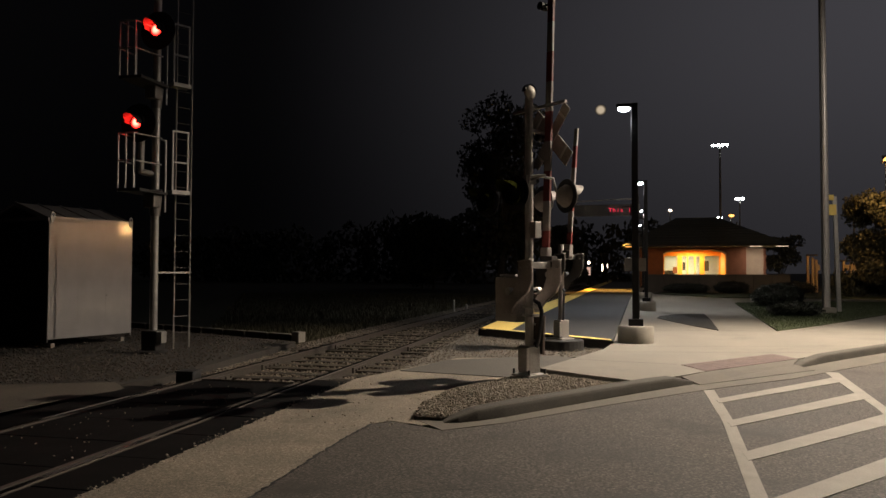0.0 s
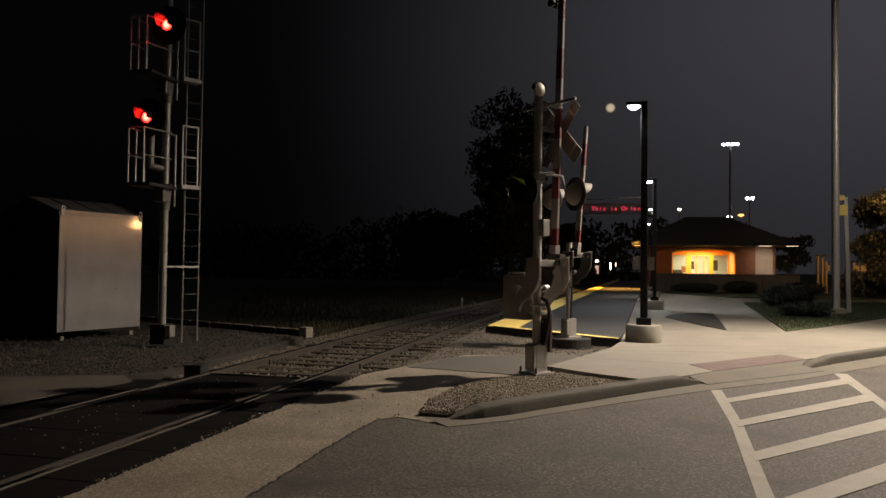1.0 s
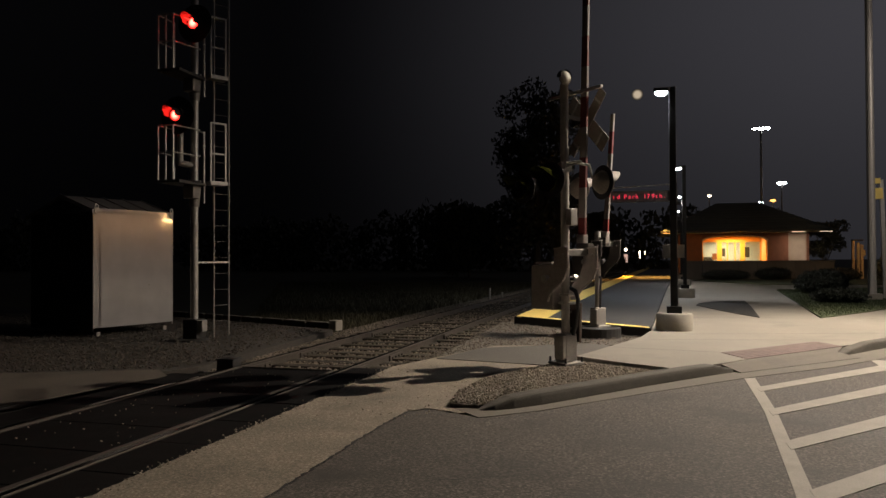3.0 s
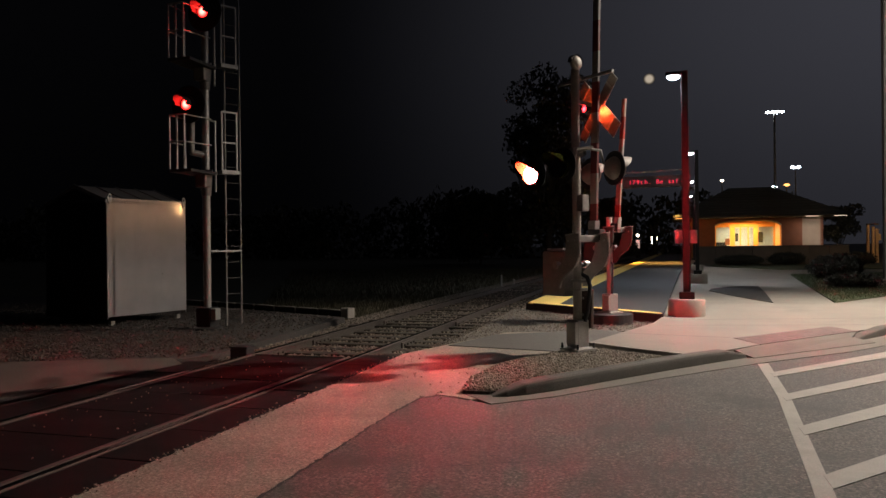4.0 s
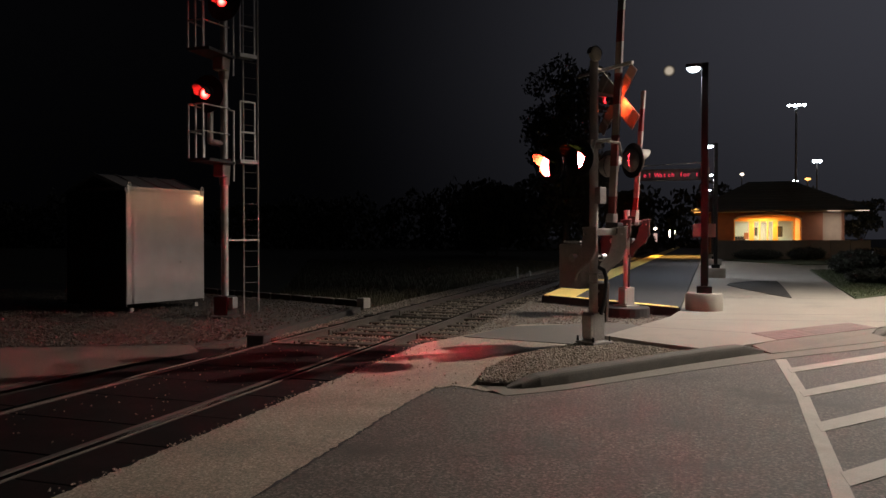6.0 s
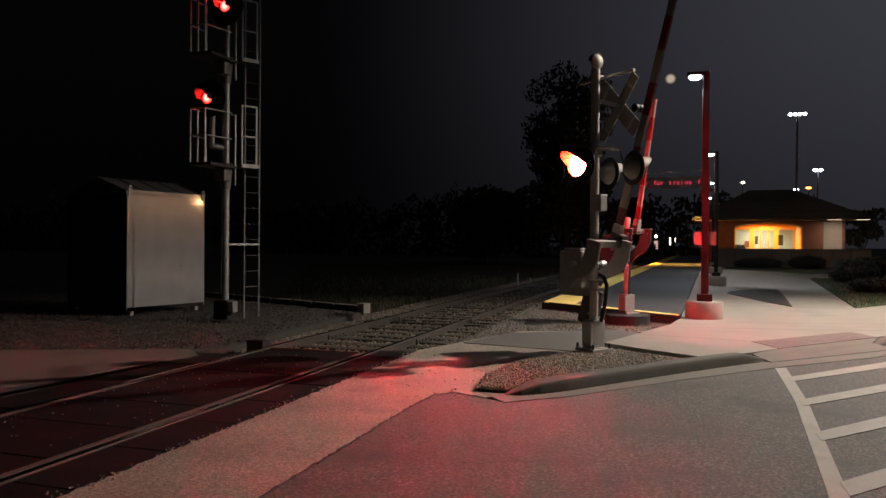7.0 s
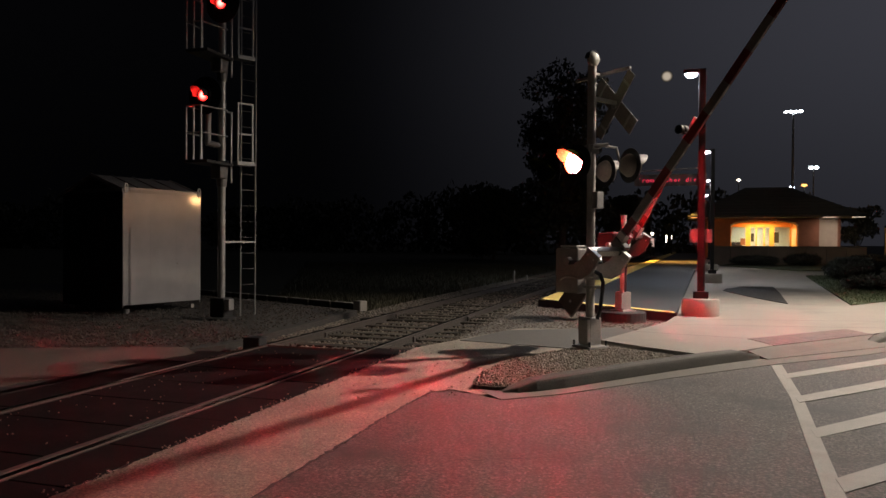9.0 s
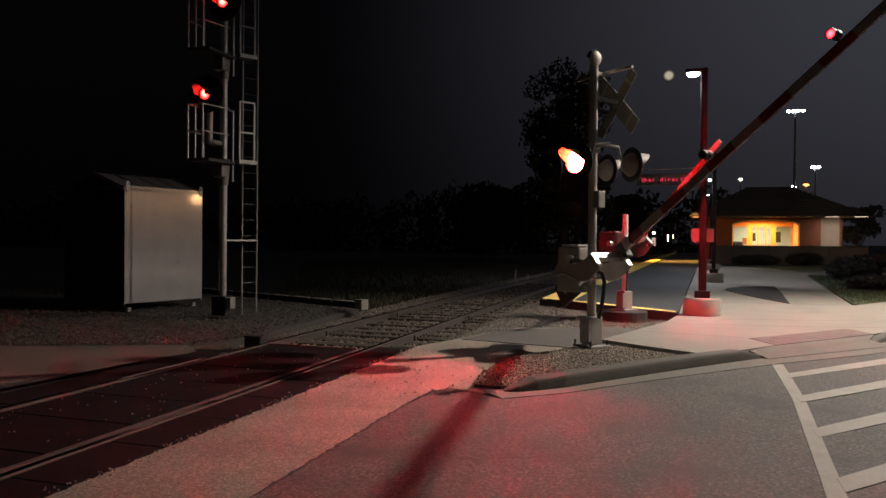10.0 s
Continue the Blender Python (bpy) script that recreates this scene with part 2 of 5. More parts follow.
# olive-tinted black that puts the orange hue of the lit inside into its colour
HOODB = mat("glow_tinted_hood", (0.017, 0.019, 0.004), 0.9, vary=0.2, scale=10, fine=60, bump=0.05, spec=0.0)
NOTICE = mat("red_notice_sheeting", (0.42, 0.028, 0.036), 0.5, vary=0.1, scale=5, fine=40, bump=0.03)
SIGNB = mat("bare_sign_back", (0.24, 0.22, 0.20), 0.45, 0.5, vary=0.2, scale=4, fine=40, bump=0.04)
ARM_W = mat("arm_white_sheeting", (0.23, 0.205, 0.19), 0.6, vary=0.15, scale=5, fine=50, bump=0.05)
ARM_R = mat("arm_red_sheeting", (0.15, 0.018, 0.015), 0.6, vary=0.15, scale=5, fine=50, bump=0.05)
BELL = mat("bell_bronze_grey", (0.42, 0.40, 0.33), 0.55, 0.1, vary=0.25, scale=9, fine=60, bump=0.1)
CABLE = mat("black_cable", (0.016, 0.015, 0.015), 0.6, vary=0.2, scale=9, bump=0)
BRICK = mat("brown_brick", (0.20, 0.085, 0.050), 0.85, vary=0.25, scale=3, fine=40, bump=0.3, rnd=0.3)
LIMEST = mat("pale_stone_band", (0.42, 0.36, 0.29), 0.85, vary=0.15, scale=3, fine=40, bump=0.2)
SHINGLE = mat("dark_shingle", (0.085, 0.092, 0.085), 0.9, vary=0.3, scale=3, fine=40, bump=0.4, rnd=0.25)
ROOMW = mat("cream_plaster", (0.62, 0.60, 0.44), 0.85, vary=0.1, scale=2, fine=30, bump=0.1)
PORCH = mat("orange_timber", (0.72, 0.34, 0.07), 0.6, vary=0.15, scale=3, fine=40, bump=0.1)
ROOMF = mat("station_tile_floor", (0.30, 0.24, 0.17), 0.5, vary=0.1, scale=2, fine=30, bump=0.05)
GLASS = mat("window_glass", (0.8, 0.85, 0.85), 0.03, bump=0, vary=0.0)
GLASS.node_tree.nodes["Principled BSDF"].inputs["Transmission Weight"].default_value = 1.0
WALLST = mat("low_wall_stone", (0.10, 0.085, 0.07), 0.9, vary=0.3, scale=2, fine=40, bump=0.4, rnd=0.3)


def glow(name, colour, strength, core=None):
    """A lens or tube that gives off light."""
    m = bpy.data.materials.new(name)
    m.use_nodes = True
    nt = m.node_tree
    b = nt.nodes["Principled BSDF"]
    b.inputs["Base Color"].default_value = (*[c * 0.4 for c in colour], 1)
    b.inputs["Roughness"].default_value = 0.25
    b.inputs["Emission Color"].default_value = (*colour, 1)
    b.inputs["Emission Strength"].default_value = strength
    return m


def hot_lens(name, colour, middle, rim, radius):
    """A lens with a bulb behind it: hottest in the middle."""
    m = glow(name, colour, middle)
    nt = m.node_tree
    tc = nt.nodes.new("ShaderNodeTexCoord")
    ln = nt.nodes.new("ShaderNodeVectorMath")
    ln.operation = "LENGTH"
    nt.links.new(tc.outputs["Object"], ln.inputs[0])
    mr = nt.nodes.new("ShaderNodeMapRange")
    mr.interpolation_type = "SMOOTHSTEP"
    mr.inputs["From Min"].default_value, mr.inputs["From Max"].default_value = radius * 0.45, radius
    mr.inputs["To Min"].default_value, mr.inputs["To Max"].default_value = middle, rim
    nt.links.new(ln.outputs["Value"], mr.inputs["Value"])
    nt.links.new(mr.outputs["Result"], nt.nodes["Principled BSDF"].inputs["Emission Strength"])
    return m


RED_XING = hot_lens("red_crossing_lens", (1.0, 0.030, 0.034), 10200, 40, 0.134)
RED_REAR = hot_lens("red_rear_lens", (1.0, 0.026, 0.036), 5400, 30, 0.134)
RED_SIG = hot_lens("red_signal_lens", (1.0, 0.017, 0.011), 72, 5, 0.105)
RED_ARM = hot_lens("red_arm_lamp", (1.0, 0.060, 0.010), 2400, 20, 0.046)
RED_ARM_FRONT = hot_lens("red_arm_front_lamp", (1.0, 0.022, 0.026), 26, 4, 0.046)
RED_LED = glow("red_led", (1.0, 0.05, 0.10), 0.9)
LED_WHITE = glow("white_led_panel", (0.90, 0.96, 1.0), 40)
LED_FAR = glow("white_flood_panel", (0.90, 0.97, 1.0), 22)
SODIUM = glow("sodium_lamp", (1.0, 0.44, 0.10), 3.2)
WARM_FAR = glow("warm_far_lamp", (1.0, 0.80, 0.55), 9)
MOON = hot_lens("hazy_moon", (1.0, 0.80, 0.56), 0.44, 0.014, 11.0)
SOFFIT = glow("soffit_tube", (1.0, 0.74, 0.50), 2.0)

PANEL_FAR = glow("pink_lit_panel", (1.0, 0.62, 0.48), 0.55)


# ---- mesh tools ----
def put(bm, geom, m):
    bmesh.ops.transform(bm, matrix=m, verts=[v for v in geom["verts"]])


def box(bm, c, s, rx=0, ry=0, rz=0, bevel=0.0):
    g = bmesh.ops.create_cube(bm, size=1.0)
    vs = g["verts"]
    bmesh.ops.scale(bm, vec=s, verts=vs)
    if bevel:
        es = list({e for v in vs for e in v.link_edges})
        r = bmesh.ops.bevel(bm, geom=es, offset=bevel, segments=2, affect="EDGES", profile=0.6)
        vs = list({v for f in r["faces"] for v in f.verts} | {v for v in vs if v.is_valid})
        more = set(vs)
        for v in vs:
            for f in v.link_faces:
                more.update(f.verts)
        vs = list(more)
    bmesh.ops.transform(bm, matrix=pose(*c, rx, ry, rz), verts=vs)
    return vs


def tube(bm, a, b, r, r2=None, seg=12, cap=True):
    a, b = Vector(a), Vector(b)
    d = b - a
    g = bmesh.ops.create_cone(bm, cap_ends=cap, segments=seg, radius1=r, radius2=r if r2 is None else r2, depth=d.length)
    m = Matrix.Translation((a + b) / 2) @ d.to_track_quat("Z", "Y").to_matrix().to_4x4()
    bmesh.ops.transform(bm, matrix=m, verts=g["verts"])
    return g["verts"]


def ball(bm, c, r, s=(1, 1, 1), seg=14):
    g = bmesh.ops.create_uvsphere(bm, u_segments=seg, v_segments=max(6, seg // 2), radius=r)
    bmesh.ops.transform(bm, matrix=Matrix.Translation(c) @ Matrix.Diagonal((*s, 1)), verts=g["verts"])
    return g["verts"]


def pipe(bm, pts, r, seg=8):
    for a, b in zip(pts, pts[1:]):
        tube(bm, a, b, r, seg=seg)
    for p in pts[1:-1]:
        ball(bm, p, r, seg=8)


def lathe(bm, prof, m=Matrix(), seg=20):
    """A turned shape about z from (radius, height) pairs."""
    rings = []
    for r, z in prof:
        if r < 1e-5:
            rings.append([bm.verts.new(m @ Vector((0, 0, z)))])
        else:
            rings.append([bm.verts.new(m @ Vector((r * math.cos(2 * math.pi * i / seg), r * math.sin(2 * math.pi * i / seg), z))) for i in range(seg)])
    for a, b in zip(rings, rings[1:]):
        for i in range(seg):
            j = (i + 1) % seg
            if len(a) == 1 and len(b) > 1:
                bm.faces.new((a[0], b[j], b[i]))
            elif len(b) == 1 and len(a) > 1:
                bm.faces.new((a[i], a[j], b[0]))
            elif len(a) > 1:
                bm.faces.new((a[i], a[j], b[j], b[i]))


def prism(bm, pts, z0, z1):
    lo = [bm.verts.new((x, y, z0)) for x, y in pts]
    hi = [bm.verts.new((x, y, z1)) for x, y in pts]
    bm.faces.new(hi)
    bm.faces.new(lo[::-1])
    n = len(pts)
    for i in range(n):
        j = (i + 1) % n
        bm.faces.new((lo[i], lo[j], hi[j], hi[i]))


def part(name, bm, material, parent=None, label="", smooth=False, at=None):
    bmesh.ops.recalc_face_normals(bm, faces=bm.faces)
    me = bpy.data.meshes.new(name)
    bm.to_mesh(me)
    bm.free()
    me.materials.append(material)
    if smooth:
        me.polygons.foreach_set("use_smooth", [True] * len(me.polygons))
        me.set_sharp_from_angle(angle=radians(35))
    ob = new(name, me)
    ob.parent = parent
    if at is not None:
        ob.matrix_basis = at
    return tagged(ob, label) if label else ob


def thing(name, m, label, category, group=""):
    ob = new(name)
    ob.empty_display_size = 0.1
    ob.matrix_basis = m
    return tagged(ob, label, category, group)


def one(fn, *a, **k):
    bm = bmesh.new()
    fn(bm, *a, **k)
    return bm


def slab(name, pts, z0, z1, material, label, category, parent=None):
    ob = part(name, one(prism, pts, z0, z1), material, parent)
    return tagged(ob, label, category, kind="structure") if parent is None else ob


def share(name, me, material, parent, m):
    ob = new(name, me)
    ob.parent = parent
    ob.matrix_basis = m
    return ob


def inside(x, y, poly):
    r = False
    for (x0, y0), (x1, y1) in zip(poly, poly[1:] + poly[:1]):
        if (y0 > y) != (y1 > y) and x < (x1 - x0) * (y - y0) / (y1 - y0) + x0:
            r = not r
    return r


def scatter(name, count, place, size, material, label, category, flat=0.7, seed=1):
    """Many loose stones in one mesh; place(rng) gives (x, y, z) or None."""
    rng = random.Random(seed)
    base = [(1, 0, 0), (-1, 0, 0), (0, 1, 0), (0, -1, 0), (0, 0, 1), (0, 0, -1)]
    tri = [(0, 2, 4), (2, 1, 4), (1, 3, 4), (3, 0, 4), (2, 0, 5), (1, 2, 5), (3, 1, 5), (0, 3, 5)]
    vs, fs = [], []
    for _ in range(count):
        p = place(rng)
        if p is None:
            continue
        s = size * rng.uniform(0.55, 1.35)
        e = Euler((rng.uniform(-0.7, 0.7), rng.uniform(-0.7, 0.7), rng.uniform(0, 6.3))).to_matrix()
        k = len(vs)
        for b in base:
            w = e @ Vector((b[0] * s * rng.uniform(0.7, 1.2), b[1] * s * rng.uniform(0.6, 1.0), b[2] * s * flat * rng.uniform(0.7, 1.1)))
            vs.append((p[0] + w.x, p[1] + w.y, p[2] + w.z))
        fs += [(a + k, b + k, c + k) for a, b, c in tri]
    me = bpy.data.meshes.new(name)
    me.from_pydata(vs, [], fs)
    me.materials.append(material)
    return tagged(new(name, me), label, category, kind="stuff")


def leaves(name, blobs, count, size, material, parent=None, seed=3, flat=1.0):
    """Small leaf quads through a set of ellipsoids (x, y, z, rx, ry, rz), denser near their skins."""
    rng = random.Random(seed)
    vs, fs = [], []
    vol = [b[3] * b[4] * b[5] for b in blobs]
    for _ in range(count):
        b = rng.choices(blobs, vol)[0]
        d = Vector((rng.gauss(0, 1), rng.gauss(0, 1), rng.gauss(0, 1))).normalized() * rng.uniform(0.45, 1.0) ** 0.5
        d *= 0.82 + 0.3 * noise.noise(d * 3.0 + Vector(b[:3]))
        c = Vector((b[0] + d.x * b[3], b[1] + d.y * b[4], b[2] + d.z * b[5]))
        e = Euler((rng.uniform(0, 6.3), rng.uniform(0, 6.3), rng.uniform(0, 6.3))).to_matrix()
        s = size * rng.uniform(0.6, 1.3)
        k = len(vs)
        for u, w in ((-1, 0), (0, -0.5), (1, 0), (0, 0.5)):
            vs.append(tuple(c + e @ Vector((u * s, w * s, 0))))
        fs.append((k, k + 1, k + 2, k + 3))
    me = bpy.data.meshes.new(name)
    me.from_pydata(vs, [], fs)
    me.materials.append(material)
    ob = new(name, me)
    ob.parent = parent
    return ob


# ---- the setting ----
XN, XF = -3.82, -5.33            # the two rails
RX, RY = 0.643, 0.766            # along the road
NX, NY = 0.766, -0.643           # across the road, towards the gate arms' tips
ROAD_TOP, WALK_TOP, PLAT_TOP = 0.0, 0.10, 0.15

tagged(part("ground", one(prism, [(-900, -300), (900, -300), (900, 1500), (-900, 1500)], -1.0, -0.30), FIELD),
       "dark unlit grass field beyond the railway", "ground", kind="structure")

gutter_line = [(-1.45, 6.48), (-0.94, 6.93), (-0.43, 7.56), (0.08, 8.18), (1.20, 9.45), (2.45, 10.68), (4.42, 13.12), (11.5, 21.6), (30, 43.7)]
seam_rng = random.Random(8)


def ragged(a, b, n, amp):
    """Points from a to b with a broken edge, without b."""
    out = []
    for i in range(n):
        u = i / n
        out.append((a[0] + (b[0] - a[0]) * u + seam_rng.uniform(-amp, amp), a[1] + (b[1] - a[1]) * u + seam_rng.uniform(-amp, amp)))
    return out


seam = ragged((-2.22, -6), (-2.20, 3.7), 60, 0.010) + ragged((-2.20, 3.7), (-2.20, 6.0), 50, 0.012) + ragged((-2.20, 6.0), (-2.16, 6.60), 10, 0.012) + ragged((-2.16, 6.60), (-2.00, 6.78), 4, 0.012) + ragged((-2.02, 6.78), (-1.60, 6.60), 6, 0.012)
road_pts = [(-2.20, -14)] + seam + gutter_line + [(46, 43.7), (12, -14)]
slab("road", road_pts, -0.3, ROAD_TOP, ASPHALT, "worn grey asphalt road with faint dark patches", "road")
panel_edge = ragged((-3.275, 9.3), (-3.275, 2.0), 230, 0.015)
slab("apron", panel_edge + [(-3.27, -14), (-2.20, -14)] + seam + [(-1.52, 6.75), (-1.85, 6.95), (-1.0, 9.0), (-0.85, 10.3), (-0.95, 12.4), (-2.4, 12.0)],
     -0.3, 0.003, CONC_ROAD, "pale worn concrete apron beside the crossing", "pavement")
# tar seam between the apron and the asphalt
bm = bmesh.new()
prev = None
for x, y in seam:
    w = 0.006 + 0.010 * seam_rng.random()
    now = [bm.verts.new((x - w, y - 0.3 * w, 0.0068)), bm.verts.new((x + w, y + 0.3 * w, 0.0068))]
    if prev:
        bm.faces.new((prev[0], prev[1], now[1], now[0]))
    prev = now
for (x0, y0), (x1, y1), n in (((-1.3, 4.6), (-0.6, 4.9), 7), ((-2.9, 6.6), (-2.5, 7.3), 6), ((0.2, 7.5), (0.5, 7.9), 5)):
    prev = None
    for i in range(n + 1):
        u = i / n
        w = 0.004 + 0.005 * seam_rng.random()
        x, y = x0 + (x1 - x0) * u + seam_rng.uniform(-0.03, 0.03), y0 + (y1 - y0) * u + seam_rng.uniform(-0.03, 0.03)
        now = [bm.verts.new((x - w, y - w, 0.0055)), bm.verts.new((x + w, y + w, 0.0055))]
        if prev:
            bm.faces.new((prev[0], prev[1], now[1], now[0]))
        prev = now
tagged(part("road_seam", bm, CRACK), "dark broken tar seam in the road", "road seam", kind="structure")
slab("grey_path", [(-2.9, 10.2), (-2.5, 11.6), (-0.9, 12.6), (0.1, 11.9), (-0.9, 10.9), (-1.3, 9.9)], -0.2, 0.012, CONC_GREY, "grey patched asphalt footpath", "path")
slab("tar_patch", [(-5.86, -14), (-5.86, 8.12), (-5.70, 8.15), (-7.4, 5.0), (-7.4, -14)], -0.3, -0.006, CRACK, "dark tar patch beside the far rail", "road")
slab("far_apron", ragged((-6.55, -14), (-6.50, 3.0), 40, 0.02) + ragged((-6.50, 3.0), (-6.22, 5.5), 30, 0.02) + ragged((-6.22, 5.5), (-5.72, 8.0), 30, 0.02) + [(-6.2, 8.35), (-9, 7.2), (-13, 6.3), (-13, -14)], -0.3, 0.0, CONC_FAR, "tan concrete roadway across the rails", "pavement")


def strip(line, w0, w1):
    """The outline of a band along a line, from w0 to w1 to its left."""
    a, b = [], []
    for i, (x, y) in enumerate(line):
        x0, y0 = line[max(i - 1, 0)]
        x1, y1 = line[min(i + 1, len(line) - 1)]
        l = math.hypot(x1 - x0, y1 - y0)
        nx, ny = -(y1 - y0) / l, (x1 - x0) / l
        a.append((x + nx * w0, y + ny * w0))
        b.append((x + nx * w1, y + ny * w1))
    return a + b[::-1]


slab("gutter", strip(gutter_line, 0.0, 0.62), -0.3, 0.006, CONC_GUT, "pale concrete gutter along the kerb", "gutter")

def kerb(name, line, z, label):
    bm = bmesh.new()
    sec = [(0.0, -0.2), (0.0, 0.15), (0.07, 0.70), (0.13, 0.90), (0.26, 0.99), (0.5, 1.0), (1.0, 1.0), (1.0, -0.2)]
    rows = []
    for i, (x, y, k) in enumerate(line):
        x0, y0 = line[max(i - 1, 0)][:2]
        x1, y1 = line[min(i + 1, len(line) - 1)][:2]
        l = math.hypot(x1 - x0, y1 - y0)
        nx, ny = -(y1 - y0) / l, (x1 - x0) / l
        rows.append([bm.verts.new((x + nx * u * 0.17, y + ny * u * 0.17, w * z * k if w > 0 else -0.2)) for u, w in sec])
    for a, b in zip(rows, rows[1:]):
        for i in range(len(sec) - 1):
            bm.faces.new((a[i], b[i], b[i + 1], a[i + 1]))
    bm.faces.new(rows[0])
    bm.faces.new(rows[-1][::-1])
    return tagged(part(name, bm, CONC_KERB), label, "kerb", kind="structure")


kerb("kerb_near", [(-1.50, 6.78, 0.10), (-1.36, 6.82, 0.45), (-1.20, 6.95, 0.85), (-0.97, 7.20, 1), (-0.48, 7.86, 1), (0.09, 8.62, 1), (0.58, 9.24, 1), (0.86, 9.58, 0.95), (1.08, 9.84, 0.4), (1.30, 10.10, 0.1)], 0.13, "weathered concrete kerb with a rounded nose")
kerb("kerb_far", [(2.78, 11.85, 0.1), (3.02, 12.15, 0.6), (3.42, 12.70, 1), (4.05, 13.50, 1), (4.9, 14.55, 1), (11.0, 22.0, 1), (29.5, 44.2, 1)], 0.13, "concrete kerb curving along the road")

plaza = [(-0.90, 10.22), (-0.30, 9.75), (0.32, 9.36), (0.48, 9.40), (0.74, 9.70), (0.98, 9.98), (1.31, 10.45), (1.06, 11.07), (2.63, 12.86), (2.90, 12.32), (3.30, 12.82), (3.92, 13.62), (4.8, 14.67), (10.9, 22.1), (29.4, 44.3), (29, 52), (1.86, 52), (0.845, 30.5), (0.135, 14.3), (-0.05, 13.0)]
slab("pavement", plaza, -0.3, WALK_TOP, CONC_WALK, "pale concrete pavement leading to the station", "pavement")
# scored joints across the pavement
bm = bmesh.new()
for a, b in (((0.1, 12.6), (3.6, 13.3)), ((0.45, 13.6), (4.7, 14.7)), ((0.62, 17.5), (3.6, 17.9)), ((0.62, 21.2), (1.9, 21.5)), ((2.9, 21.0), (4.2, 21.0)), ((0.62, 25.4), (4.6, 26.0)), ((0.62, 30.0), (5.0, 30.4)), ((0.62, 36), (9, 37)), ((-0.5, 11.4), (1.0, 11.1))):
    d = Vector((b[0] - a[0], b[1] - a[1])).normalized() * 0.012
    vs = [bm.verts.new((x, y, WALK_TOP + 0.003)) for x, y in ((a[0] - d.y, a[1] + d.x), (a[0] + d.y, a[1] - d.x), (b[0] + d.y, b[1] - d.x), (b[0] - d.y, b[1] + d.x))]
    bm.faces.new(vs)
tagged(part("pavement_joints", bm, CONC_KERB), "dark scored joints in the pavement", "pavement joint", kind="structure")
slab("gravel_bed", [(-3.0, 9.4), (-2.4, 12.0), (-0.9, 12.6), (0.1, 13.2), (0.2, 14.6), (0.2, 17), (-3.2, 17)], -0.3, -0.03, BALLAST, "grey gravel bed at the platform's end", "gravel")
island = [(-1.82, 6.88), (-1.55, 6.88), (-1.34, 7.05), (-1.10, 7.30), (-0.62, 7.97), (-0.05, 8.73), (0.42, 9.30), (0.26, 9.36), (-0.34, 9.73), (-0.92, 10.16), (-1.30, 9.50), (-1.80, 8.50), (-1.90, 7.50)]
slab("gravel_island", island, -0.2, 0.035, BALLAST, "bed of pale gravel round the signal mast", "gravel")
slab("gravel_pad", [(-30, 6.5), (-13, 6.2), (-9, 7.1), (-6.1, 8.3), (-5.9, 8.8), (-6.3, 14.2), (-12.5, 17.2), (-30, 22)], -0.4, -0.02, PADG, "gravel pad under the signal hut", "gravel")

# sloped ramp with red pavers, at the kerb's gap
RAMP = [(0.94, 9.95, 0.088), (2.74, 11.90, 0.060), (2.93, 12.38, 0.090), (1.31, 10.45, 0.094), (2.63, 12.86, 0.099), (1.06, 11.07, 0.099), (1.16, 9.80, 0.012), (2.98, 11.66, 0.012)]
bm = bmesh.new()
top = [bm.verts.new(p) for p in RAMP]
low = [bm.verts.new((x, y, -0.2)) for x, y, z in RAMP]
bm.faces.new((top[6], top[7], top[1], top[0]))
bm.faces.new((top[0], top[1], top[2], top[3]))
bm.faces.new((top[3], top[2], top[4], top[5]))
for a, b in ((6, 7), (7, 1), (1, 2), (2, 4), (4, 5), (5, 3), (3, 0), (0, 6)):
    bm.faces.new((top[a], low[a], low[b], top[b]))
ramp = tagged(part("pavement_ramp", bm, CONC_GUT), "sloped concrete ramp with a strip of red pavers", "ramp", kind="structure")
paver = None
u0, v0, c0 = Vector(RAMP[2]) - Vector(RAMP[3]), Vector(RAMP[5]) - Vector(RAMP[3]), Vector(RAMP[3])
v1 = Vector(RAMP[4]) - Vector(RAMP[2])
NU, NV = 13, 6
for iu in range(NU):
    for iv in range(NV):
        fu = (iu + 0.5) / NU
        p = c0 + u0 * fu + (v0 * (1 - fu) + v1 * fu) * ((iv + 0.5) / NV)
        m = Matrix.Translation(p + Vector((0, 0, -0.005))) @ pose(0, 0, 0, 0, 0, 50)
        if paver is None:
            paver = part("paver", one(box, (0, 0, 0), (0.186, 0.092, 0.024), bevel=0.003), PAVER, ramp, at=m)
        else:
            share("paver", paver.data, PAVER, ramp, m)

# the crosswalk: two long borders and slanted bars between them
def quad(bm, pts, z0, z1):
    prism(bm, pts, z0, z1)


cross = thing("crosswalk", pose(0, 0, 0), "worn white painted crosswalk with slanted bars", "road marking")
cross["kind"] = "structure"
for pts in ([(1.15, 9.40), (1.28, 9.45), (1.19, 7.4), (0.99, 4.9), (0.77, 2.2), (0.64, 2.2), (0.88, 4.9), (1.08, 7.4)],
            [(3.07, 11.55), (3.24, 11.47), (2.92, 8.79), (2.62, 6.2), (2.3, 3.4), (2.14, 3.4), (2.46, 6.2), (2.78, 8.55)]):
    part("border_line", one(quad, pts, -0.01, 0.004), PAINT, cross)
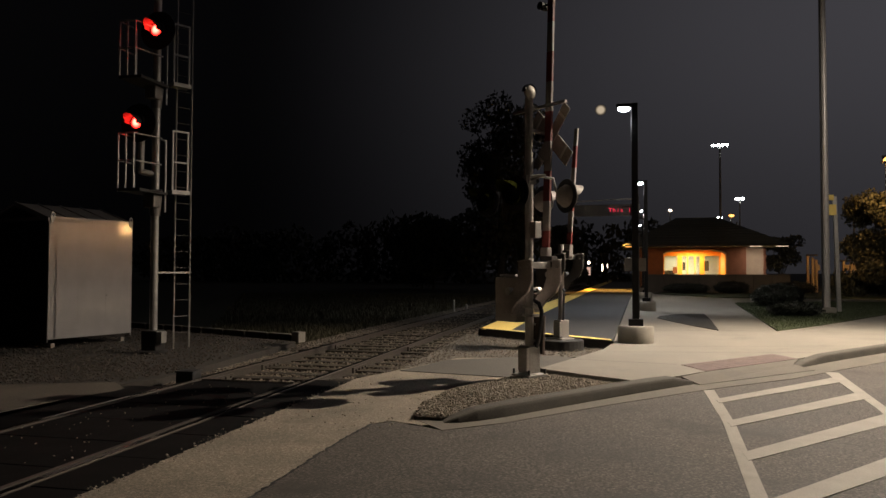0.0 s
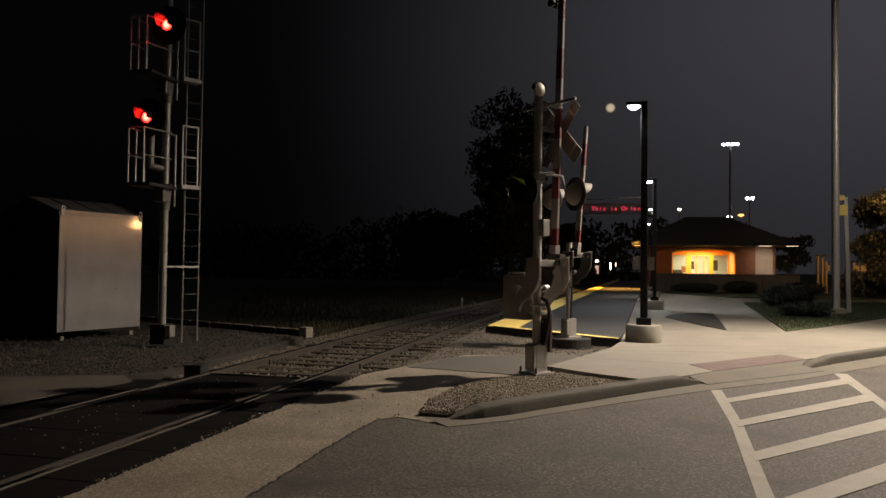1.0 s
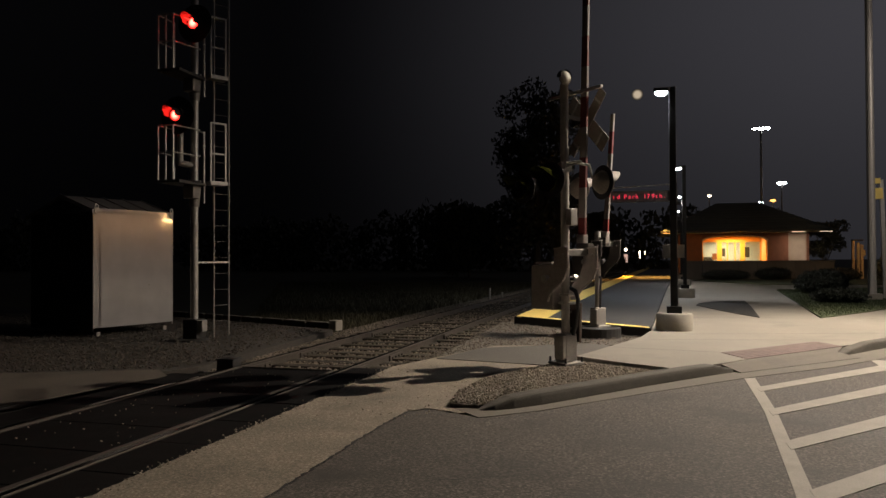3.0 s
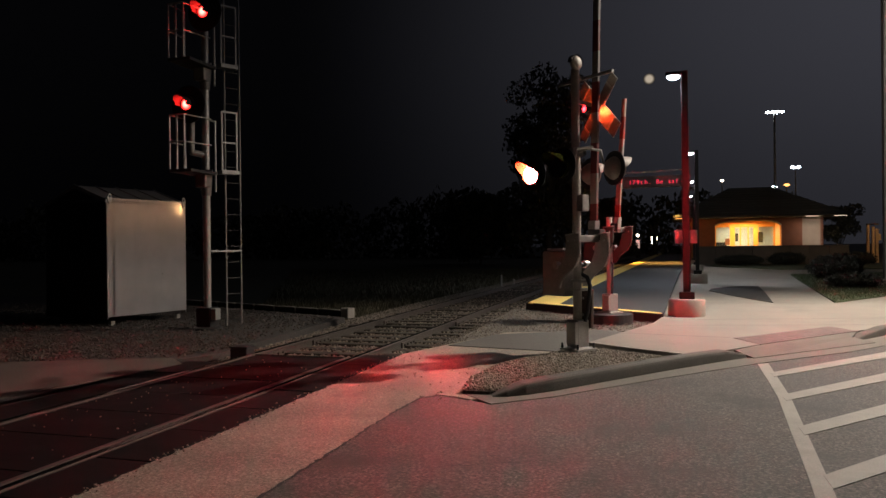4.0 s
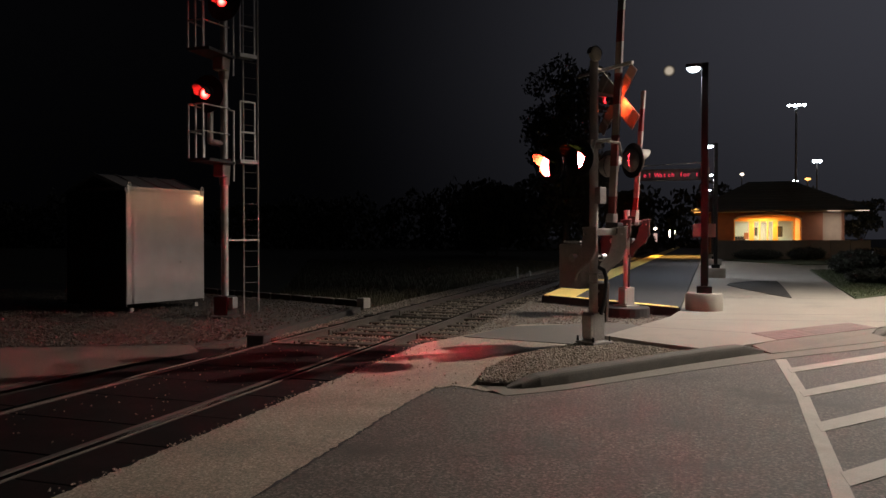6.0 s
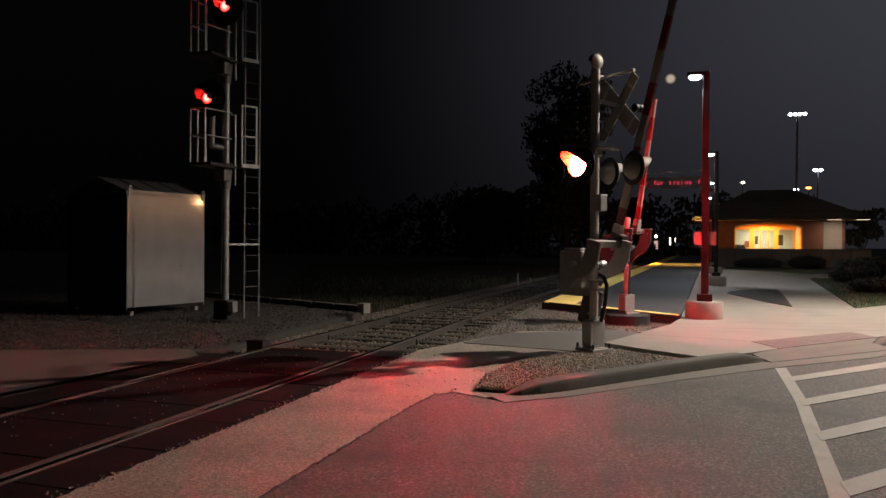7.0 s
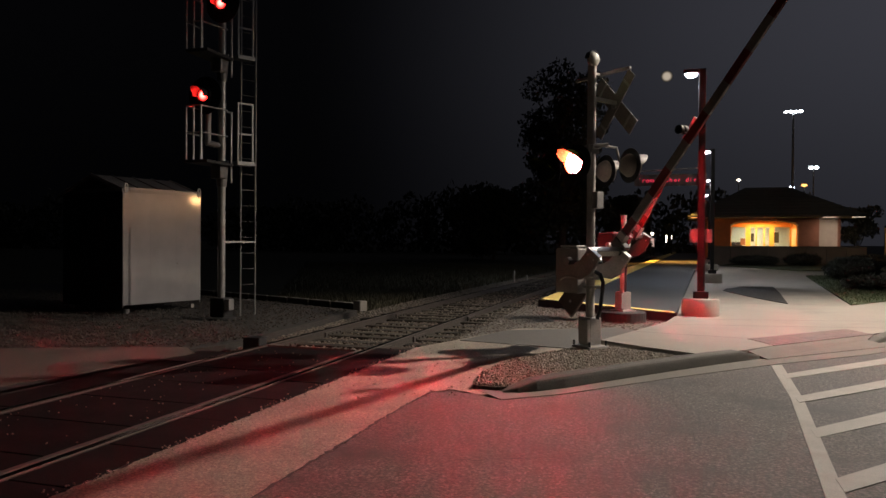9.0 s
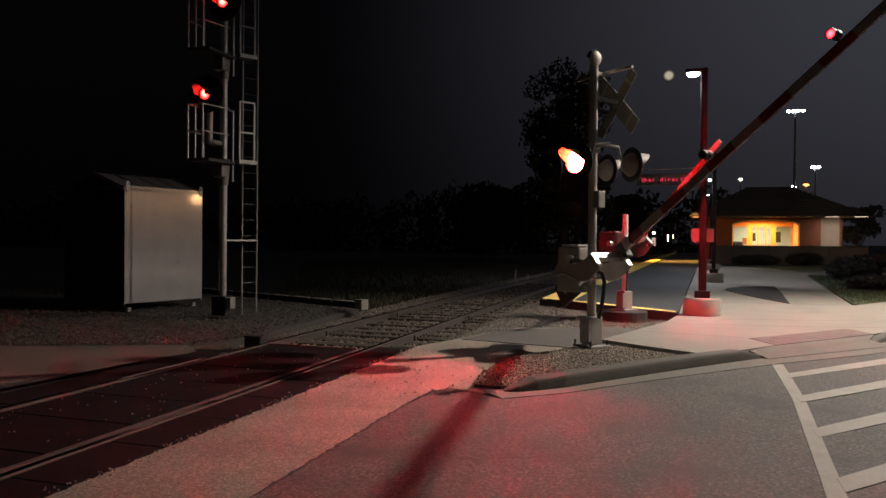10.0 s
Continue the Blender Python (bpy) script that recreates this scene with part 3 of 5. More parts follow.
for k in range(6):
    xl, yl = 1.20 - 0.075 * k, 8.82 - 1.27 * k
    dx = 1.82 - 0.02 * k
    pts = [(xl + 0.0, yl - 0.06), (xl + dx, yl - 0.06 + dx * 1.19), (xl + dx, yl - 0.41 + dx * 1.16), (xl + 0.0, yl - 0.32)]
    part("bar", one(quad, pts, -0.01, 0.0065 if k % 2 else 0.006), PAINT, cross)

# ---- railway ----
def bend(y, k=0.030, soft=8.0):
    """Sideways drift of the line to the east, beyond the crossing."""
    d = max(0.0, y - 17.0)
    return k * d * d / (d + soft)


FAR_Y = [-14, 8, 17, 21, 25, 30, 36, 44, 55, 70, 90, 120, 170, 400]
bm = bmesh.new()
prof = [(-2.9, -0.40), (-1.9, -0.19), (-1.35, -0.17), (1.35, -0.17), (1.9, -0.19), (2.6, -0.34)]
rows = []
for y in [8.7] + FAR_Y[2:]:
    rows.append([bm.verts.new((-4.575 + bend(y) + x, y, z)) for x, z in prof])
for a, b in zip(rows, rows[1:]):
    for i in range(len(prof) - 1):
        bm.faces.new((a[i], b[i], b[i + 1], a[i + 1]))
bm.faces.new(rows[0])
tagged(part("ballast_bed", bm, BALLAST), "grey crushed-stone ballast bed under the rails", "ballast", kind="structure")


def rail_mesh(bm):
    sec = [(-0.07, -0.17), (0.07, -0.17), (0.07, -0.155), (0.012, -0.13), (0.012, -0.045), (0.036, -0.035), (0.036, -0.006), (0.028, 0.0), (-0.028, 0.0), (-0.036, -0.006), (-0.036, -0.035), (-0.012, -0.045), (-0.012, -0.13), (-0.07, -0.155)]
    along(bm, sec)


def along(bm, sec):
    """Sweep a section along the bending line of the track."""
    rows = [[bm.verts.new((x + bend(y), y, z)) for x, z in sec] for y in FAR_Y]
    for a, b in zip(rows, rows[1:]):
        for i in range(len(sec)):
            j = (i + 1) % len(sec)
            bm.faces.new((a[i], a[j], b[j], b[i]))
    bm.faces.new(rows[0][::-1])
    bm.faces.new(rows[-1])


for x, nm in ((XN, "near"), (XF, "far")):
    r = thing("rail", pose(x, 0, 0), "rusty steel rail with a worn bright head", "rail", "rails of the track")
    part("rail_body", one(rail_mesh), RAIL_SIDE, r)
    part("rail_head", one(along, [(-0.025, -0.001), (0.025, -0.001), (0.025, 0.004), (-0.025, 0.004)]), RAIL_TOP, r, "polished running surface")
    for y in (9.45, 11.0, 14.2):
        bm = bmesh.new()
        for s in (-1, 1):
            box(bm, (s * 0.026, y, -0.085), (0.028, 0.62, 0.085), bevel=0.006)
            for k in (-0.22, -0.08, 0.08, 0.22):
                tube(bm, (s * 0.036, y + k, -0.085), (s * 0.062, y + k, -0.085), 0.017, seg=6)
        part("joint_bar", bm, RAIL_SIDE, r)

track = thing("sleepers", pose(0, 0, 0), "dark weathered timber sleepers in the ballast", "sleeper")
track["kind"] = "structure"
bm = one(box, (0, 0, 0), (2.55, 0.22, 0.16), bevel=0.012)
tie0 = part("sleeper", bm, TIE, track, at=pose(-4.575, 9.3, -0.182))
rng = random.Random(5)
for i in range(1, 150):
    share("sleeper", tie0.data, TIE, track, pose(-4.575 + bend(9.3 + 0.53 * i) + rng.uniform(-0.05, 0.05), 9.3 + 0.53 * i + rng.uniform(-0.03, 0.03), -0.182 + rng.uniform(-0.012, 0.006), 0, 0, rng.uniform(-1.2, 1.2)))

cp = thing("crossing_surface", pose(0, 0, 0), "black rubber level-crossing panels between and beside the rails", "crossing panel")
cp["kind"] = "structure"
gauge = part("panel", one(box, (0, 0, 0), (1.30, 0.815, 0.10), bevel=0.008), RUBBER, cp, at=pose(-4.575, 8.36, -0.052))
side = part("panel", one(box, (0, 0, 0), (0.47, 0.815, 0.10), bevel=0.008), RUBBER, cp, at=pose(-3.535, 8.75, -0.054))
for k in range(1, 26):
    share("panel", gauge.data, RUBBER, cp, pose(-4.575, 8.36 - 0.825 * k, -0.052 + rng.uniform(-0.003, 0.003)))
for k in range(26):
    if k:
        share("panel", side.data, RUBBER, cp, pose(-3.535, 8.75 - 0.825 * k, -0.054 + rng.uniform(-0.003, 0.003)))
    share("panel", side.data, RUBBER, cp, pose(-5.62, 7.75 - 0.825 * k, -0.054 + rng.uniform(-0.003, 0.003)))
for x in (XN - 0.085, XF + 0.085):
    part("flange_strip", one(box, (x, -2.6, -0.018), (0.045, 22.7, 0.04)), FLANGE, cp, "worn grey flangeway filler")
part("end_ramp", one(box, (-4.575, 8.86, -0.05), (1.3, 0.16, 0.09), rx=-14), CONC_KERB, cp)

# ---- station platform ----
plat = thing("platform", pose(0, 0, 0), "low asphalt station platform with a yellow tactile edge", "platform")
plat["kind"] = "structure"
PLAT_Y = [20, 24, 29, 36, 46, 60, 80, 110, 170]
def edge_at(x):
    return [(x + bend(y, 0.034, 4.0), y) for y in PLAT_Y]


part("platform_deck", one(prism, [(-2.82, 16.55), (0.12, 14.12), (0.83, 30.5), (1.85, 52), (2.3, 70), (6.5, 170)] + edge_at(-2.82)[::-1], -0.02, PLAT_TOP), PLAT, plat)
part("tactile_edge", one(prism, [(-2.80, 16.53), (-2.05, 15.93)] + edge_at(-2.05) + edge_at(-2.80)[::-1], 0.05, PLAT_TOP + 0.004), YELLOW, plat, "yellow tactile warning strip")
part("tactile_edge", one(prism, [(-2.045, 15.92), (0.10, 14.14), (0.09, 14.42), (-2.045, 16.2)], 0.05, PLAT_TOP + 0.004), YELLOW, plat, "yellow tactile warning strip")
part("platform_fascia", one(prism, [(-2.86, 16.58), (0.13, 14.08), (0.12, 14.12), (-2.82, 16.56)], -0.06, PLAT_TOP - 0.02), DARK, plat)


# ---- the crossing signals ----
def crossing_lamp(parent, name, at):
    """A round flasher: black target disc, housing, hood, and a lens plate that turns in it. Its front is +y."""
    holder = part(name, one(lathe, [(0.0, -0.13), (0.06, -0.12), (0.11, -0.08), (0.15, -0.01), (0.15, 0.05), (0.142, 0.05), (0.142, -0.01), (0.10, -0.07), (0.0, -0.11)], pose(0, 0, 0, -90), seg=28), BLACK if name == "front_lamp" else CASTAL, parent, "black cast lamp housing" if name == "front_lamp" else "grey cast lamp housing", smooth=True, at=at)
    bm = bmesh.new()
    lathe(bm, [(0.15, -0.004), (0.220, -0.004), (0.223, 0.004), (0.15, 0.004), (0.15, -0.004)], pose(0, 0.0, 0, -90), seg=36)
    part("target_disc", bm, BLACK, holder, "black round backing disc")
    bm = bmesh.new()
    n = 30
    reach = 0.23 if name == "front_lamp" else 0.16
    rows = []
    for i in range(n):
        a = 2 * math.pi * i / n
        ln = 0.048 + reach * max(0.0, math.sin(a)) ** 0.8
        c, s = math.cos(a), math.sin(a)
        rows.append([bm.verts.new((c * r, y, s * r)) for r, y in ((0.150, 0.03), (0.150, 0.03 + ln), (0.144, 0.03 + ln), (0.144, 0.03))])
    for a, b in zip(rows, rows[1:] + rows[:1]):
        for i in range(4):
            bm.faces.new((a[i], a[(i + 1) % 4], b[(i + 1) % 4], b[i]))
    part("hood", bm, HOODB if name == "front_lamp" else CASTAL, holder, "", smooth=True)
    return holder


def lens_plate(holder, shine):
    """The lens plate: red glowing face on one side, black on the other; it turns about its upright axis."""
    bm = bmesh.new()
    lathe(bm, [(0.0, 0.024), (0.05, 0.021), (0.09, 0.014), (0.134, 0.004), (0.1424, 0.003), (0.1424, -0.003), (0.0, -0.003)], pose(0, 0, 0, -90), seg=28)
    pl = part("lens", bm, shine, holder, "red lamp lens", smooth=True, at=pose(0, 0.0, 0))
    pl.data.materials.append(BLACK)
    for p in pl.data.polygons:
        if p.normal.y < 0.3 or (p.center.xz.length > 0.135):
            p.material_index = 1
    return pl


def gate_arm(m, length, bars, name, label, ox, oy):
    """A striped boom carried ox beside its shaft and oy along it; at rest it stands upright along z. Local x points across the road."""
    arm = part("gate_arm", one(box, (ox, oy, 0.42), (0.13, 0.09, 0.22), bevel=0.012), CASTAL, name, label, at=m)
    w0, w1, th = 0.125, 0.080, 0.017
    z, i = 0.35, 0
    while z < length - 0.05:
        z1 = min(z + bars, length)
        a, b = w0 + (w1 - w0) * z / length, w0 + (w1 - w0) * z1 / length
        bm = bmesh.new()
        vs = [bm.verts.new((p[0] + ox, p[1] + oy, p[2])) for p in ((-a / 2, -th, z), (a / 2, -th, z), (a / 2, th, z), (-a / 2, th, z), (-b / 2, -th, z1), (b / 2, -th, z1), (b / 2, th, z1), (-b / 2, th, z1))]
        for f in ((0, 1, 5, 4), (1, 2, 6, 5), (2, 3, 7, 6), (3, 0, 4, 7), (3, 2, 1, 0), (4, 5, 6, 7)):
            bm.faces.new([vs[k] for k in f])
        part("stripe", bm, (ARM_R, ARM_W)[i % 2], arm)
        z, i = z1, i + 1
    return arm


def gate_frame(arm, side, weight, metal, ox, oy):
    """Two bent support plates that straddle the mast, the beam that joins them under the boom, and the counterweights."""
    wing = [(0.18, 0.335), (0.39, 0.365), (0.405, 0.09), (0.33, -0.06), (0.16, -0.18), (0.08, -0.26), (0.05, -0.35), (-0.05, -0.36), (-0.08, -0.24), (0.0, -0.12), (0.11, -0.02), (0.16, 0.11)]
    for s in (-1, 1):
        bm = bmesh.new()
        front = [bm.verts.new((x, s * side - 0.012, z)) for x, z in wing]
        back = [bm.verts.new((x, s * side + 0.012, z)) for x, z in wing]
        bm.faces.new(front)
        bm.faces.new(back[::-1])
        for k in range(len(wing)):
            q = (k + 1) % len(wing)
            bm.faces.new((front[k], back[k], back[q], front[q]))
        for a, b in zip(wing[1:6], wing[2:7]):
            tube(bm, (a[0], s * side, a[1]), (b[0], s * side, b[1]), 0.020, seg=8)
        part("support_arm", bm, metal, arm, "broad cast support plate with a thick rim")
        part("edge_flange", one(box, (0.285, s * side, 0.354), (0.215, 0.075, 0.014), ry=-8.5), GALV, arm, "bright worn top flange")
        part("shaft_hub", one(tube, (0.0, s * (side - 0.04), -0.06), (0.0, s * (side + 0.035), -0.06), 0.05, seg=12), GALV, arm)
        for x, z in ((0.22, 0.26), (0.34, 0.27)):
            part("plate_bolt", one(tube, (x, s * side - 0.03, z), (x, s * side + 0.03, z), 0.014, seg=6), GALV, arm)
    reach = max(oy, side)
    part("cross_beam", one(box, (0.20, (reach - side) / 2, 0.29), (0.09, reach + side, 0.09), bevel=0.012), GALV, arm, "pale beam joining the support plates")
    part("boom_clamp", one(box, ((0.20 + ox) / 2, oy, 0.34), (abs(0.20 - ox) + 0.12, 0.11, 0.15), bevel=0.012), CASTDK, arm)
    if not weight:
        return
    part("counterweight", one(box, (0.095, 0.135, -0.63), (0.33, 0.05, 0.52), bevel=0.012), WEIGHT, arm, "rusty counterweight plate")
    part("counterweight_bar", one(box, (0.02, 0.18, -0.40), (0.08, 0.16, 0.05), bevel=0.008), CASTDK, arm)
    for q in (-0.50, -0.72):
        part("weight_bolt", one(tube, (0.11, 0.10, q), (0.11, 0.17, q), 0.02, seg=6), GALV, arm)


def arm_lamp(arm, z, back=False):
    """A small round gate-arm lamp on its stalk, with a lens plate that turns; front and back lamps sit back to back."""
    ox, oy = BOOM1
    turn = pose(ox - 0.155, oy + (0.035 if back else -0.035), z, 0, 0, 180 if back else 0)
    bm = bmesh.new()
    tube(bm, (ox - 0.03, oy, z), (ox - 0.12, oy, z), 0.012, seg=8)
    lathe(bm, [(0.0, -0.035), (0.045, -0.033), (0.055, -0.02), (0.055, 0.03), (0.048, 0.03), (0.048, -0.015), (0.0, -0.02)], turn @ pose(0, 0, 0, 90), seg=16)
    part("arm_lamp", bm, DARK, arm, "small round lamp on the arm", smooth=True)
    bm = bmesh.new()
    lathe(bm, [(0.0, 0.03), (0.03, 0.024), (0.044, 0.006), (0.0484, 0.004), (0.0484, -0.003), (0.0, -0.003)], pose(0, 0, 0, 90), seg=16)
    pl = part("lens", bm, RED_ARM if back else RED_ARM_FRONT, arm, "red lamp lens", smooth=True, at=turn)
    pl.data.materials.append(BLACK)
    for p in pl.data.polygons:
        if p.normal.y > -0.1:
            p.material_index = 1
    return pl


# local frame of a mast: x across the road towards the arm's tip, y along the road (away from the rails)
ACROSS = math.degrees(math.atan2(NY, NX))
MAST = pose(-0.995, 9.74, 0.04, 0, 0, ACROSS)
mast = thing("crossing_signal", MAST, "grey railway crossing signal mast with crossbuck, bell and flashing lamps", "crossing signal", "crossing signals")
part("pole", one(tube, (0, 0, 0.3), (0, 0, 3.72), 0.057, seg=20), MASTP, mast, "bare aluminium pole", smooth=True)
bm = bmesh.new()
box(bm, (0, 0, 0.24), (0.21, 0.21, 0.36), bevel=0.02)
box(bm, (0, 0, 0.035), (0.34, 0.34, 0.03), bevel=0.006)
part("junction_base", bm, GALV, mast, "square bolted junction-box base")
part("base_door", one(box, (0.02, -0.125, 0.25), (0.17, 0.05, 0.30), bevel=0.012), GALV, mast)
for sx in (-1, 1):
    for sy in (-1, 1):
        part("anchor_bolt", one(tube, (sx * 0.145, sy * 0.145, 0.03), (sx * 0.145, sy * 0.145, 0.115), 0.014, seg=8), DARK, mast)
# bell
BELLAT = pose(0.03, -0.02, 3.79, 90, 0, 92) @ Matrix.Diagonal((0.70, 0.70, 0.70, 1))
bm = bmesh.new()
lathe(bm, [(0.0, -0.06), (0.10, -0.05), (0.135, 0.0), (0.138, 0.03), (0.12, 0.06), (0.06, 0.085), (0.0, 0.09)], BELLAT, seg=24)
part("bell", bm, BELL, mast, "round dull bronze bell", smooth=True)
bm = bmesh.new()
lathe(bm, [(0.142, -0.05), (0.155, -0.05), (0.155, 0.05), (0.142, 0.05), (0.142, -0.05)], BELLAT, seg=24)
bmesh.ops.delete(bm, geom=[f for f in bm.faces if f.calc_center_median().z < 3.795], context="FACES")
part("bell_guard", bm, DARK, mast)
part("bell_stem", one(tube, (0, 0, 3.68), (0.03, 0, 3.78), 0.025, seg=10), GALV, mast)


def crossbuck(y, label):
    cb = part("crossbuck", one(box, (0, 0, 0), (0.09, 0.03, 0.09)), GALV, mast, label, at=pose(-0.09, y, 3.265, 0, 0, -8))
    sg = 1 if y < 0 else -1
    for k, (a, wd) in enumerate(((-47, 0.165), (43, 0.225))):
        part("blade", one(box, (0, -sg * (0.012 + 0.010 * k), 0), (1.04, 0.005, wd), ry=a), SIGNW, cb)
        part("blade_back", one(box, (0, -sg * (0.006 + 0.010 * k), 0), (1.04, 0.004, wd), ry=a), SIGNB, cb)
        for e in (-0.36, 0.36):
            part("stiffener", one(box, (e * math.cos(radians(a)), -sg * (0.0 + 0.010 * k), -e * math.sin(radians(a))), (0.03, 0.008, wd * 0.9), ry=a), GALV, cb)
    return cb


crossbuck(0.50, "white crossbuck sign seen from its grey back")
part("crossbuck_bracket", one(lambda b: (box(b, (0, 0.18, 3.62), (1.0, 0.04, 0.035)), box(b, (-0.03, 0.25, 3.29), (0.05, 0.50, 0.05), rz=7), box(b, (-0.03, 0.09, 3.62), (0.05, 0.18, 0.04)))), GALV, mast)
# flasher cross-arms and lamps: front pair looks over the rails, rear pair up the road
bm = bmesh.new()
pipe(bm, [(-0.48, 0, 2.62), (0.53, 0, 2.62)], 0.017)
box(bm, (0, 0, 2.62), (0.15, 0.15, 0.12), bevel=0.01)
TURN = pose(0, 0, 0, 0, 0, -22)      # the lamps are aimed a little off the road's line
part("cross_arm", bm, GALV, mast, at=TURN)
LENSES = {}
for key, x, y, rz, nm in (("a", 0.53, -0.40, 180, "front_lamp"), ("b", -0.48, -0.42, 180, "front_lamp"), ("c", 0.38, 0.36, 0, "rear_lamp"), ("d", -0.38, 0.36, 0, "rear_lamp")):
    h = crossing_lamp(mast, nm, TURN @ pose(x, y, 2.38, 0, 0, rz + (27 if y < 0 else 12)))
    LENSES[key] = lens_plate(h, RED_XING if y < 0 else RED_REAR)
    part("lamp_bracket", one(pipe, [(x, 0, 2.62), (x, y * 0.5, 2.60), (x, y * 0.62, 2.42)], 0.016), GALV, mast, at=TURN)
part("junction_box", one(box, (0.10, 0.02, 1.95), (0.10, 0.12, 0.22), bevel=0.012), GALV, mast)
# gate mechanism
part("gate_machine", one(box, (-0.355, 0.0, 1.02), (0.43, 0.20, 0.60), bevel=0.02), CASTAL, mast, "grey cast gate machine box")
part("machine_lid", one(box, (-0.33, 0.0, 1.345), (0.32, 0.18, 0.03), bevel=0.01), GALV, mast)
bm = bmesh.new()
tube(bm, (-0.10, -0.29, 1.14), (-0.10, 0.29, 1.14), 0.03, seg=12)
part("main_shaft", bm, DARK, mast)
bm = bmesh.new()
pipe(bm, [(0.10, 0.03, 0.40), (0.13, 0.05, 0.52), (0.16, 0.06, 0.75), (0.17, 0.06, 0.88), (0.13, 0.05, 0.98), (0.04, 0.04, 1.02)], 0.026)
part("conduit", bm, CABLE, mast, "black flexible conduit")
for z in (0.93, 0.82):
    part("pole_clamp", one(box, (0.03, 0, z), (0.19, 0.135, 0.035), bevel=0.008), GALV, mast)

MAST2 = pose(-0.83, 14.05, 0.03, 0, 0, ACROSS)
mast2 = thing("gate_mast", MAST2, "grey gate mast on a round concrete footing", "crossing gate", "crossing signals")
part("footing", one(lathe, [(0, -0.1), (0.42, -0.1), (0.42, 0.12), (0.38, 0.14), (0, 0.14)], seg=28), DARK, mast2, "dark round concrete footing")
part("pole", one(tube, (0, 0, 0.4), (0, 0, 1.93), 0.057, seg=20), MASTP, mast2, "", smooth=True)
bm = bmesh.new()
box(bm, (0, 0, 0.32), (0.21, 0.21, 0.36), bevel=0.02)
box(bm, (0, 0, 0.15), (0.34, 0.34, 0.03), bevel=0.006)
part("junction_base", bm, GALV, mast2)
part("base_door", one(box, (0.02, -0.125, 0.33), (0.17, 0.05, 0.28), bevel=0.012), GALV, mast2)
part("gate_machine", one(box, (-0.33, 0.02, 1.30), (0.40, 0.34, 0.56), bevel=0.02), CASTDK, mast2, "dark cast gate machine box")
part("machine_lid", one(box, (-0.33, 0.02, 1.60), (0.36, 0.30, 0.03), bevel=0.01), GALV, mast2)
bm = bmesh.new()
pipe(bm, [(0.09, -0.04, 0.5), (0.11, -0.05, 0.85), (0.10, -0.02, 1.05), (-0.02, 0.02, 1.12)], 0.022)
part("conduit", bm, CABLE, mast2)

PIVOT1 = pose(-0.10, 0, 1.20)
PIVOT2 = pose(-0.10, 0, 1.42)
BOOM1, BOOM2 = (0.10, 0.30), (0.26, 0.0)      # where each boom sits beside its shaft
arm1 = gate_arm(PIVOT1, 7.4, 0.405, mast, "long red and white striped barrier arm with red lamps", *BOOM1)
gate_frame(arm1, 0.265, True, CASTAL, *BOOM1)
ARM_LENSES = [("0", arm_lamp(arm1, 2.03)), ("0", arm_lamp(arm1, 2.03, True)), ("1", arm_lamp(arm1, 3.84)), ("1", arm_lamp(arm1, 3.84, True))]
arm2 = gate_arm(PIVOT2, 2.70, 0.405, mast2, "short red and white striped footpath barrier arm", *BOOM2)
gate_frame(arm2, 0.25, False, CASTDK, *BOOM2)


# ---- signal hut ----
HUT = pose(-10.18, 11.75, 0.0, 0, 0, 75.5)      # local x along the lit wall, local y back over the hut
hut = thing("signal_hut", HUT, "plain aluminium signal hut with a ribbed pitched roof", "hut")
HW, HD, HH, HR = 1.86, 2.05, 2.42, 2.72
bm = bmesh.new()
box(bm, (HW / 2, HD / 2, (HH + 0.10) / 2 + 0.05), (HW, HD, HH - 0.10), bevel=0.008)
part("body", bm, ALU, hut, "dull brushed aluminium walls")
for k in range(1, 3):
    part("wall_seam", one(box, (HW * k / 3, 0.001, 1.27), (0.004, 0.004, 2.30)), ALU, hut)
for k in (0, 1):
    part("corner_trim", one(box, (HW * k, 0.01, 1.27), (0.012, 0.026, 2.34), bevel=0.003), ALU, hut)
bm = bmesh.new()
sec = [(0.0, HH), (HD / 2, HR + 0.04), (HD, HH), (HD, HH - 0.05), (HD / 2, HR - 0.01), (0.0, HH - 0.05)]
a = [bm.verts.new((-0.03, y, z)) for y, z in sec]
b = [bm.verts.new((HW + 0.012, y, z)) for y, z in sec]
for i in range(6):
    j = (i + 1) % 6
    bm.faces.new((a[i], a[j], b[j], b[i]))
bm.faces.new(a[::-1])
bm.faces.new(b)
roof = part("roof", bm, ALU_ROOF, hut, "grey ribbed metal roof")
for k in range(5):
    x = -0.015 + (HW + 0.01) * k / 4
    bm = bmesh.new()
    vs = []
    for y, z in ((0.0, HH), (HD / 2, HR + 0.04)):
        vs += [bm.verts.new((x - 0.012, y, z)), bm.verts.new((x + 0.012, y, z)), bm.verts.new((x + 0.012, y, z + 0.025)), bm.verts.new((x - 0.012, y, z + 0.025))]
    for f in ((0, 1, 5, 4), (1, 2, 6, 5), (2, 3, 7, 6), (3, 0, 4, 7), (0, 3, 2, 1), (4, 5, 6, 7)):
        bm.faces.new([vs[i] for i in f])
    part("rib", bm, ALU_ROOF, roof)
part("end_wall", one(box, (-0.004, HD / 2, (HH + 0.06) / 2), (0.012, HD - 0.06, HH - 0.12), bevel=0.003), ENDWALL, hut, "end wall with its shade in a dark colour")
